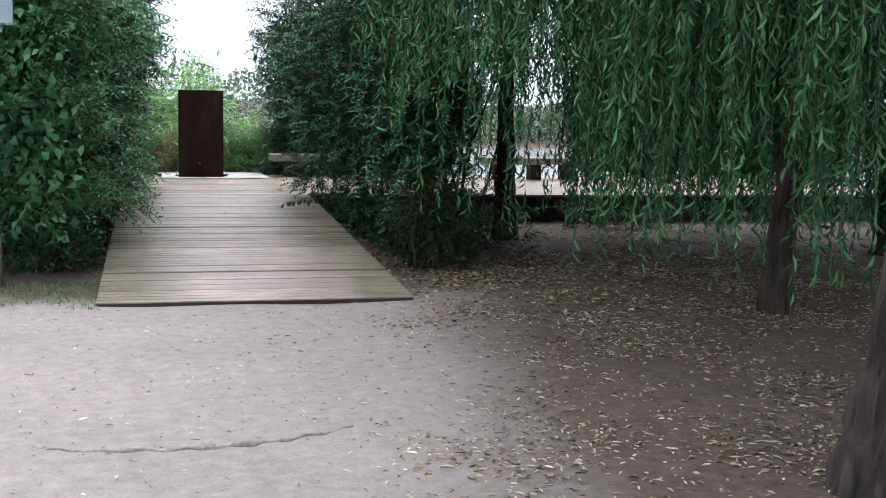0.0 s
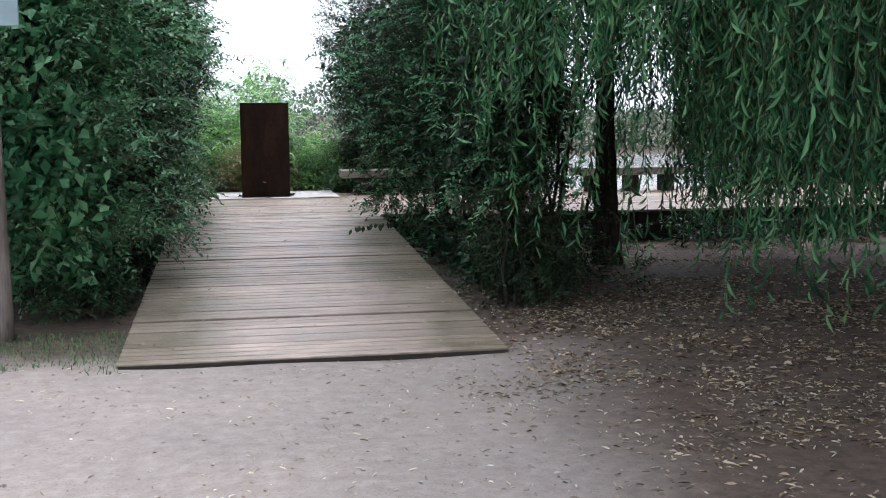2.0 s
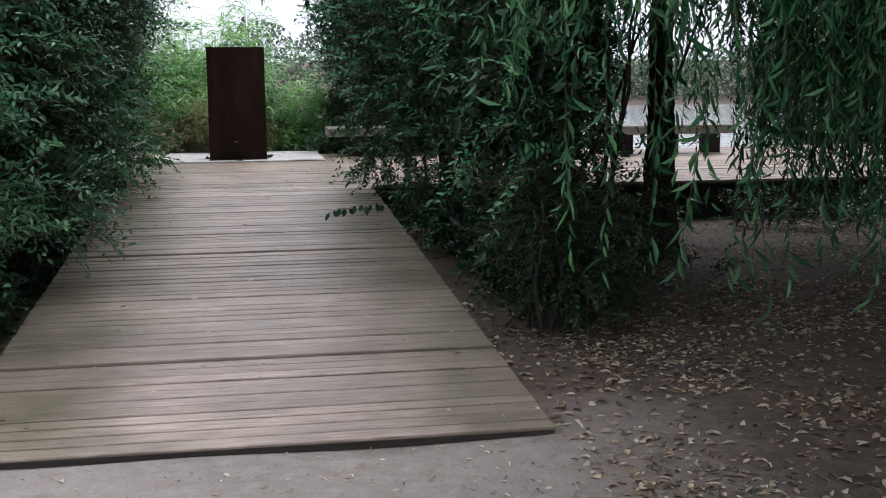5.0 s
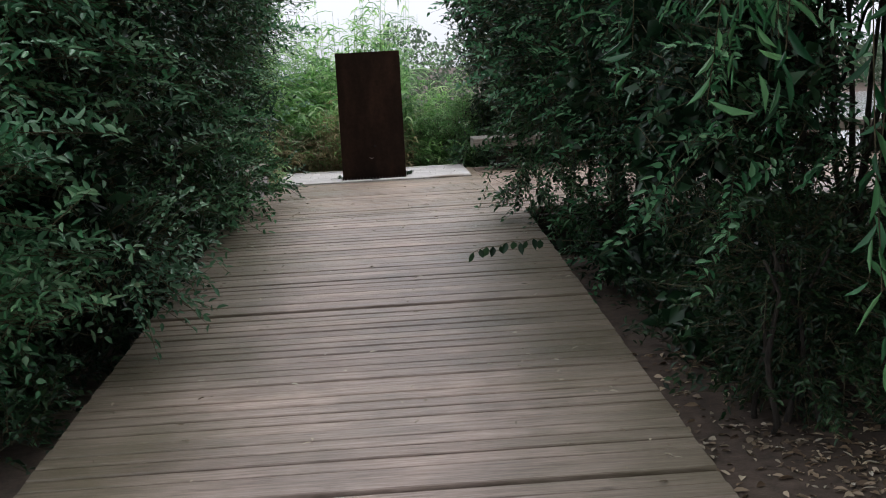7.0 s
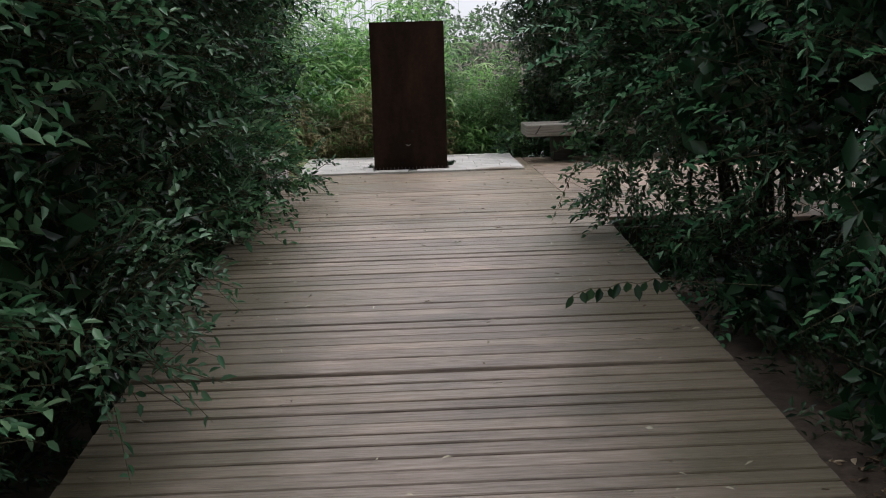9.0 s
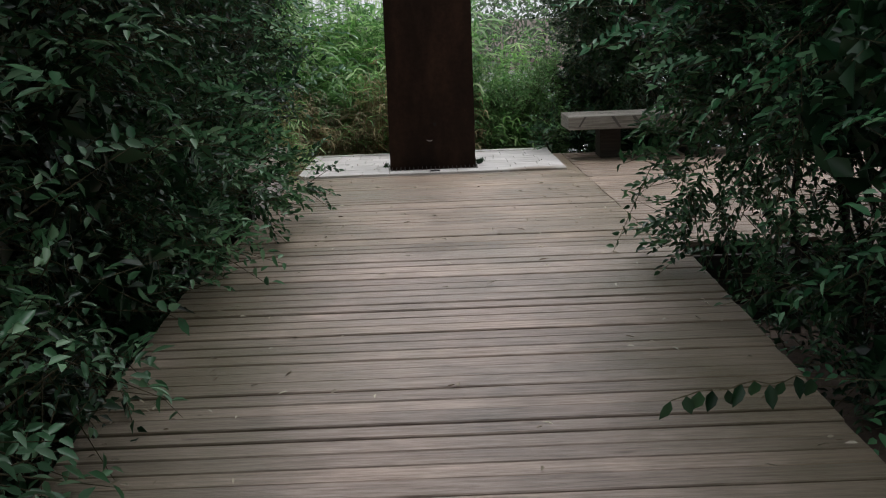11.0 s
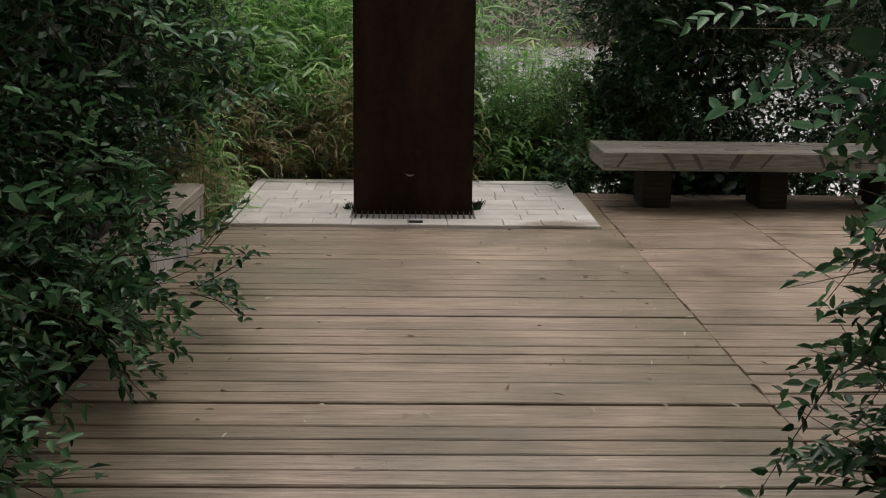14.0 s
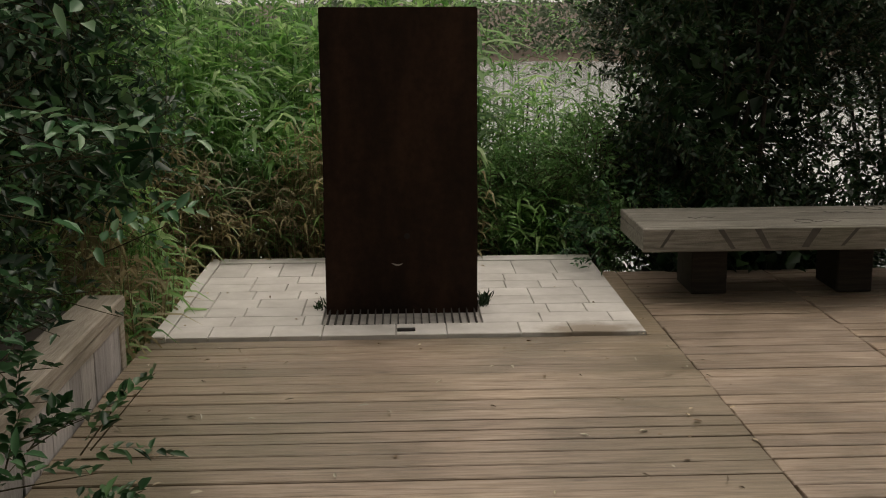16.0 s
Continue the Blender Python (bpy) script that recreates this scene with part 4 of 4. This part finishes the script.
# ---- willows ----
def willow(label, x, y, r, lean, limbs, strands, reach, keep, low, seed, height=4.6, leaf_gap=0.045, dome=0, trails=(), far=True):
    w = thing("willow_tree", label, "tree", (x, y, 0), "weeping willows")
    rr = random.Random(seed)
    pts, rad = [], []
    for i in range(30):
        t = i / 29
        z = -0.15 + 3.1 * t
        pts.append((lean[0] * z + 0.03 * math.sin(4 * t + seed), lean[1] * z, z))
        rad.append(r * (1 - 0.35 * t) * (1 + 0.55 * math.exp(-6 * t)))
    bm = bmesh.new()
    tube(bm, pts, rad, 56, 0.22, seed, 0.34)
    part("trunk", bm, BARK, w)
    tops = []
    for k in range(limbs):
        a = 2 * math.pi * (k + rr.uniform(-0.3, 0.3)) / limbs
        lp, lr = [], []
        for i in range(8):
            t = i / 7
            d = reach * 0.85 * t
            lp.append((pts[-1][0] + math.cos(a) * d, pts[-1][1] + math.sin(a) * d, 2.7 + (height - 2.7) * math.sin(t * 1.9) + rr.uniform(-0.06, 0.06)))
            lr.append(r * 0.42 * (1 - t) + 0.018)
        bm = bmesh.new()
        tube(bm, lp, lr, 9, 0.2, seed + k)
        part("limb", bm, BARK, w)
    g = np.random.default_rng(seed)
    a, d = g.uniform(0, 2 * np.pi, strands), reach * np.sqrt(g.uniform(0.02, 1, strands))
    sx, sy = pts[-1][0] + np.cos(a) * d, pts[-1][1] + np.sin(a) * d
    topz = height + 0.9 - 1.3 * (d / reach) ** 2 + g.uniform(-0.4, 0.4, strands)
    end = low - 0.15 + g.gamma(1.3, 0.72, strands)
    thin = np.abs((sx + x) - (0.33 * (sy + y) - 0.70)) < 0.85
    end = np.where(thin & (sy + y > 6.8) & (g.uniform(0, 1, strands) < 0.3), 9.0, end)
    gap = (sx + x > 1.8) & (sx + x < 5.4) & (sy + y > 6.8) & (g.uniform(0, 1, strands) < 0.85)
    gap &= np.abs((sx + x) - (0.33 * (sy + y) - 0.70)) < 0.85
    end = np.where(gap, np.maximum(end, 1.75 + g.uniform(0, 0.5, strands)), end)
    ok = keep(sx + x, sy + y, end) & (topz - end > 0.3)
    sx, sy, topz, end, a = sx[ok], sy[ok], topz[ok], end[ok], a[ok]
    for tx, ty, tz in trails:
        # a trailing bunch of long strands
        m = 4
        sx, sy = np.append(sx, tx - x + 0.05 + g.normal(0, 0.03, m)), np.append(sy, ty - y + g.normal(0, 0.05, m))
        topz, end, a = np.append(topz, g.uniform(3.2, 3.9, m)), np.append(end, tz + g.uniform(0, 0.55, m)), np.append(a, g.uniform(0, 6.28, m))
    lb, la, ln_, ta, tb = [], [], [], [], []
    for i in range(len(sx)):
        L = topz[i] - end[i]
        n = int(L / leaf_gap)
        t = np.linspace(0, 1, n)
        ph = g.uniform(0, 6.28, 2)
        sway = 0.1 * g.uniform(0.3, 1.3)
        px = sx[i] + sway * np.sin(t * 3 + ph[0]) + 0.10 * L * (t - 1) * np.cos(a[i])
        py = sy[i] + sway * np.cos(t * 2.6 + ph[1]) + 0.10 * L * (t - 1) * np.sin(a[i])
        pz = topz[i] - L * t
        P = np.stack([px, py, pz], 1)
        out = g.normal(0, 1, (n, 3))
        out[:, 2] = -np.abs(g.normal(1.1, 0.35, n))
        out[:, :2] *= 0.5
        lb.append(P)
        la.append(out)
        seg = P[:: max(1, n // 6)]
        ta.append(seg[:-1])
        tb.append(seg[1:])
    lb, la = np.concatenate(lb), np.concatenate(la)
    m = len(lb)
    lv, lf = leaf_arrays(lb, la, g.normal(0, 1, (m, 3)), 0.092 * g.uniform(0.6, 1.35, m), 0.0135 * g.uniform(0.8, 1.3, m), 0.2, 0.4, simple=far)
    tagged(quads("foliage", lv, lf, WILLOW_LEAF, w), kind="stuff")
    if dome:
        # unseen dense foliage above the view, added to shade ground and strands
        p, h = crown_points([(0, 0, height + 0.6, reach * 0.95, reach * 0.95, 1.0), (reach * 0.3, 0, height + 1.1, reach * 0.7, reach * 0.8, 1.0)], dome, 0.3)
        (dv, df), _ = sprays(p, h, 0.5, 8, 0.22, 0.065, 0.5, True)
        tagged(quads("shade_canopy", dv, df, WILLOW_LEAF, w), kind="stuff")
    tv, tf = twig_arrays(np.concatenate(ta), np.concatenate(tb), 0.0022, 0.0020)
    tagged(quads("hanging_twigwork", tv, tf, TWIG, w), kind="stuff")
    return w


def willow_keep(x, y, e):
    edge = 1.25 + 0.85 * (1 - smooth(5.0, 8.5, y))
    return (x > edge) & ~((y > 11.5) & (x < 2.2)) & (np.hypot(x - 0.3, y) > 2.6) & ~((x < 2.6) & (e < 1.45)) & ((y < 16.7) | (e > 2.3))


willow("weeping willow with deeply furrowed leaning trunk", 2.83, 4.18, 0.165, (0.17, 0.02), 5, 440, 3.3, lambda x, y, e: willow_keep(x, y, e) & (x > 2.5) & (y > 4.6), 1.5, 3, dome=2800, far=False)
willow("weeping willow with a dark trunk flared at the ground", 4.84, 8.62, 0.105, (0.06, 0.03), 6, 1500, 4.0, willow_keep, 0.75, 5, dome=6000, far=False, leaf_gap=0.055, trails=((1.97, 9.57, 0.74), (2.17, 9.0, 0.8), (2.64, 9.2, 0.55), (3.32, 9.5, 0.66)))
willow("weeping willow with a slim dark trunk before the deck", 4.2, 14.6, 0.12, (0.02, 0.0), 6, 1250, 3.9, willow_keep, 0.9, 8, dome=6000)
willow("weeping willow with trailing branches near the deck", 8.6, 12.5, 0.14, (0.02, 0.0), 6, 2100, 4.4, willow_keep, 0.6, 9, dome=6500, leaf_gap=0.064)

# ---- reeds behind the plinth ----
def blades(name, n, area, hgt, wid, mat, label, category, bend=0.35, kind="stuff", keep=None, rise=0.0, spread=math.pi):
    x, y = rng.uniform(area[0], area[1], n), rng.uniform(area[2], area[3], n)
    if keep is not None:
        ok = keep(x, y)
        x, y = x[ok], y[ok]
        n = len(x)
    z = ground_height(x, y) - 0.02 + rise * rng.uniform(0, 1, n)
    L = rng.uniform(hgt[0], hgt[1], n)
    an = -math.pi / 2 + rng.uniform(-spread, spread, n)
    dx, dy = np.cos(an), np.sin(an)
    b = bend * rng.uniform(0.1, 1.5, n) * L
    w = wid * rng.uniform(0.7, 1.3, n)
    rows = []
    for t, ws in ((0, 0.8), (0.4, 1.0), (0.75, 0.7), (1.0, 0.05)):
        cx, cy, cz = x + dx * b * t * t, y + dy * b * t * t, z + L * (t - 0.28 * bend * t * t * t)
        for s in (-1, 1):
            rows.append(np.stack([cx - s * dy * w * ws / 2, cy + s * dx * w * ws / 2, cz], 1))
    v = np.stack(rows, 1).reshape(-1, 3)
    i = (np.arange(n) * 8)[:, None]
    f = np.concatenate([i + np.array([[2 * k, 2 * k + 1, 2 * k + 3, 2 * k + 2]]) for k in range(3)], 0)
    return tagged(quads(name, v, f, mat), label, category, kind=kind)


def reed_bed(name, plants, area, top, mat, label, leaf=(0.28, 0.55), width=0.033, each=9, spanning=0.55):
    """Upright stalks with long arching leaves; top gives the height of the stand over a spot."""
    x, y = rng.uniform(area[0], area[1], plants), rng.uniform(area[2], area[3], plants)
    g0 = ground_height(x, y)
    hgt = top(x, y) * rng.uniform(0.78, 1.12, plants)
    lean = rng.normal(0, 0.07, (plants, 2))
    foot = np.stack([x, y, g0 - 0.03], 1)
    head = foot + np.stack([lean[:, 0] * hgt, lean[:, 1] * hgt - 0.05 * hgt, hgt - g0], 1)
    fr = 1 - spanning * rng.uniform(0, 1, (plants, each)) ** 1.2
    root = (foot[:, None] * (1 - fr[..., None]) + head[:, None] * fr[..., None]).reshape(-1, 3)
    n = len(root)
    an, L = rng.uniform(0, 2 * np.pi, n), rng.uniform(leaf[0], leaf[1], n)
    out, up = rng.uniform(0.45, 0.95, n), rng.uniform(0.25, 1.0, n)
    w = width * rng.uniform(0.6, 1.25, n)
    dx, dy = np.cos(an), np.sin(an)
    rows = []
    for t, ws in ((0, 0.5), (0.35, 1.0), (0.7, 0.75), (1.0, 0.06)):
        cx, cy, cz = root[:, 0] + dx * out * L * t, root[:, 1] + dy * out * L * t, root[:, 2] + L * (up * t - 0.95 * up * t * t - 0.12 * t * t)
        for sgn in (-1, 1):
            rows.append(np.stack([cx - sgn * dy * w * ws / 2, cy + sgn * dx * w * ws / 2, cz + sgn * w * ws * 0.2], 1))
    v = np.stack(rows, 1).reshape(-1, 3)
    i = (np.arange(n) * 8)[:, None]
    f = np.concatenate([i + np.array([[2 * k, 2 * k + 1, 2 * k + 3, 2 * k + 2]]) for k in range(3)], 0)
    sv, sf = twig_arrays(foot, head, 0.005, 0.002)
    bed = tagged(quads(name, np.concatenate([v, sv]), np.concatenate([f, sf + len(v)]), mat), label, "reeds", kind="stuff")
    return bed


REEDS = "tall bright green reeds on the pond bank"
reed_bed("reeds", 1350, (-3.6, 1.0, 23.3, 25.2), lambda x, y: 1.15 + 0.85 * (y - 23.3) + 0.2 * np.sin(x * 3 + y), REED_LEAF, REEDS)
reed_bed("reeds", 240, (-3.2, 1.0, 22.9, 23.6), lambda x, y: 0.85 + 0.8 * (y - 22.85) + 0.15 * np.sin(x * 4), REED_LEAF, "short green reeds along the bank behind the plinth", (0.2, 0.42), 0.02)
reed_bed("dry_reeds", 900, (-3.0, 1.0, 22.82, 23.35), lambda x, y: 0.86 + 0.75 * (y - 22.82) + 0.2 * np.sin(x * 5 + 1), DRY_REED, "dry tan leaves tangled at the foot of the reeds", (0.16, 0.36), 0.015, 8, 0.8)
reed_bed("reeds", 260, (1.02, 1.95, 23.0, 24.2), lambda x, y: 0.7 + 0.75 * (y - 23.0), REED_LEAF, "pale green reeds beside the bush behind the plinth", (0.2, 0.42), 0.022)
reed_bed("bank_grass", 200, (-1.5, -0.76, 20.65, 23.0), lambda x, y: 0.72 + 0.25 * np.sin(x * 6 + y * 3), DRY_REED, "dry tangled grass beside the plinth", (0.2, 0.4), 0.018, 7, 0.8)
reed_bed("bank_grass", 170, (-1.6, -0.76, 20.65, 23.0), lambda x, y: 0.85 + 0.25 * np.sin(x * 5 + y * 4), REED_LEAF, "green grass beside the plinth", (0.2, 0.42), 0.02, 7, 0.8)
blades("short_grass", 11000, (-8.0, -0.76, 9.5, 11.2), (0.03, 0.075), 0.007, GRASS, "short green grass beside the foot of the ramp", "grass", 0.6, keep=lambda x, y: y > 9.62 + 0.12 * np.sin(x * 3.1) + 0.1 * np.sin(x * 9))

# ---- fallen leaves ----
def litter(name, n, area, mat, label, size, density, height=None):
    x, y = rng.uniform(area[0], area[1], n), rng.uniform(area[2], area[3], n)
    ok = rng.uniform(0, 1, n) < density(x, y)
    x, y = x[ok], y[ok]
    n = len(x)
    z = (ground_height(x, y) if height is None else height(x, y)) + rng.uniform(0.002, 0.012, n)
    an = rng.uniform(0, 6.28, n)
    ax = np.stack([np.cos(an), np.sin(an), rng.normal(0, 0.12, n)], 1)
    nm = np.stack([rng.normal(0, 0.35, n), rng.normal(0, 0.35, n), np.ones(n)], 1)
    v, f = leaf_arrays(np.stack([x, y, z], 1), ax, nm, size[0] * rng.uniform(0.5, 1.4, n), size[1] * rng.uniform(0.7, 1.4, n), 0.2, 0.1)
    return tagged(quads(name, v, f, mat), label, "fallen leaves", kind="stuff")


def under_trees(x, y):
    return smooth(0.45, 1.7, x - 0.2 * (y - 4) + 0.35 * np.sin(y * 1.7) + 0.2 * np.sin(x * 5 + y * 3)) * (0.12 + 0.88 * smooth(-0.1, 0.9, np.sin(x * 2.3 + 1 + np.sin(y * 1.3)) * np.sin(y * 1.9 + np.sin(x * 1.7)) + 0.35 + 0.3 * np.sin(x * 7.1) * np.sin(y * 6.3)))


litter("fallen_leaves", 52000, (0.4, 8.5, 1.5, 16.5), LITTER, "brown fallen willow leaves scattered over dark soil", (0.046, 0.0155), under_trees)
litter("fallen_leaves", 5200, (-4.0, 2.6, 1.0, 9.7), PALE_LITTER, "pale fallen leaves scattered on the sandy path", (0.045, 0.011), lambda x, y: 0.25 + 0.3 * smooth(0, 1.5, x))
litter("fallen_leaves", 2400, (-4.0, 2.6, 1.0, 9.7), LITTER, "small dark leaves and crumbs on the sandy path", (0.02, 0.010), lambda x, y: 0.55 + 0 * x)
litter("fallen_leaves", 30000, (0.4, 8.5, 1.5, 16.0), LITTER, "small brown leaf crumbs over dark soil", (0.024, 0.010), under_trees)
litter("fallen_leaves", 5200, (1.93, 6.5, 8.6, 13.2), LITTER, "broad brown fallen leaves on dark soil beside the ramp", (0.055, 0.026), lambda x, y: (0.35 + 0.65 * smooth(0.2, 0.9, np.sin(x * 2.9 + np.sin(y * 2.1)) * np.sin(y * 2.4 + 1) + 0.5)) * (1 - 0.5 * smooth(3.5, 6.5, x)))
litter("fallen_leaves", 9000, (0.8, 8.0, 1.5, 11.5), PALE_LITTER, "pale dry willow leaves over the soil under the trees", (0.05, 0.014), under_trees)
ramp_z = np.vectorize(walk_height)
litter("fallen_leaves", 520, (-0.72, 1.88, 9.75, 20.9), PALE_LITTER, "pale fallen leaves lying on the deck boards", (0.04, 0.011), lambda x, y: 0.25 + 0.75 * smooth(0.4, 1.3, np.abs(x - 0.6)), lambda x, y: ramp_z(y) + 0.005)

litter("fallen_leaves", 170, (-0.70, 1.9, 17.5, 22.7), LITTER, "dark leaves and crumbs on the deck and the plinth", (0.03, 0.012), lambda x, y: 0.3 + 0.7 * smooth(0.7, 1.15, np.abs(x - 0.5)), lambda x, y: np.where(y > PY0, TOPZ + 0.006, DECK + 0.003))

# sprig of dark leaves on the boards
sprig = thing("leafy_sprig", "low sprig of dark round leaves reaching over the boards", "branch", (0, 0, 0))
k = np.arange(11)
sprig_base = np.stack([1.66 - 0.043 * k, 14.10 + 0.012 * np.sin(k * 2.0), 0.575 - 0.05 * (k / 10) ** 2 + 0.008 * np.sin(k * 1.7)], 1)
hang = np.stack([0.35 * np.sin(k * 2.3) - 0.1, 0.25 * np.cos(k * 3.1), -1.0 + 0.12 * np.sin(k * 1.3)], 1)
lv, lf = leaf_arrays(sprig_base, hang, np.stack([0.3 * np.sin(k * 1.9), -np.ones(11), 0.2 * np.cos(k)], 1), 0.070 + 0.012 * np.sin(k * 2.7), 0.042 + 0.008 * np.cos(k * 1.6), 0.15, 0.15)
quads("leaves", lv, lf, SHADED_LEAF, sprig)
tv, tf = twig_arrays(np.concatenate([[[2.25, 14.22, 0.50]], sprig_base[:-1]]), sprig_base, 0.003, 0.002)
quads("twig", tv, tf, TWIG, sprig)

# pale ridge standing in for the cracked crust across the path
root = bmesh.new()
pts = []
for k in range(26):
    t = k / 25
    x = -0.80 + 1.5 * t
    y = 5.50 - 0.72 * t * (1 - t) + 0.14 * t + 0.02 * math.sin(k * 1.9)
    pts.append((x, y, float(ground_height(np.array(x), np.array(y))) + 0.001 + 0.005 * math.sin(k * 1.3)))
tube(root, pts, [0.005 + 0.013 * math.sin(math.pi * k / 25) * (1 + 0.4 * math.sin(k * 2.1)) for k in range(26)], 8, 0.4)
tagged(part("crust_ridge", root, CRUST), "thin pale ridge standing in for a crack across the sandy path", "root")

# ---- far shore ----
shore = thing("far_woods", "distant trees on the far bank, some haze put into their colour", "trees", (0, 0, 0), kind="stuff")
n = 32000
x = rng.uniform(-34, 62, n)
topline = 3.3 + 1.2 * np.sin(x * 0.11) + 0.8 * np.sin(x * 0.37 + 1) + 0.5 * np.sin(x * 1.1) + 0.3 * np.sin(x * 2.7)
topline = topline * (1 - 0.2 * smooth(12, 20, x))
z = rng.uniform(-0.35, 1, n) * topline + 0.5
y = 82 + rng.uniform(-2.5, 5, n)
v, f = leaf_arrays(np.stack([x, y, z], 1), rng.normal(0, 1, (n, 3)), rng.normal(0, 1, (n, 3)), rng.uniform(0.2, 0.45, n), rng.uniform(0.12, 0.28, n), simple=True)
tagged(quads("crowns", v, f, FAR_LEAF, shore), kind="stuff")

# board along the east edge of the plinth
bm = bmesh.new()
box(bm, PX1 + 0.004, JOINT_X - 0.004, PLINTH_Y - 0.002, DECK_BACK, DECK - THICK, DECK - 0.001, 0.003)
part("edge_board", bm, DECK_WOOD, deck)

# thin dark strip under the first board of the ramp
bm = bmesh.new()
box(bm, RAMP_L + 0.01, RAMP_R - 0.01, RAMP_Y - 0.006, RAMP_Y - 0.002, -0.03, 0.022)
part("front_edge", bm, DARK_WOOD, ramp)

# near-black boards added to paint the shade under the deck edge
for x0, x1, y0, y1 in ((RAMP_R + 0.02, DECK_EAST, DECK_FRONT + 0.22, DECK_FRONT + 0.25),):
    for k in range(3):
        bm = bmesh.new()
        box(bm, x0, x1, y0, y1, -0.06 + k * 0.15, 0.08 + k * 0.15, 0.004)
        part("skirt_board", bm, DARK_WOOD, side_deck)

# ---- boards of ramp and decks ----
lay(ramp, RAMP_WOOD, RAMP_L, RAMP_R, RAMP_Y, TOP_Y, 1, True)
lay(deck, DECK_WOOD, DECK_L, JOINT_X - 0.002, TOP_Y + 0.003, PLINTH_Y - 0.004, 2)
for k, (x0, x1) in enumerate(((JOINT_X + 0.002, 2.70), (2.704, 5.2), (5.208, 7.7), (7.708, 10.2), (10.208, DECK_EAST))):
    lay(side_deck, SIDE_WOOD, x0, x1, DECK_FRONT if x0 > 1.93 else TOP_Y, DECK_BACK, 3 + k)
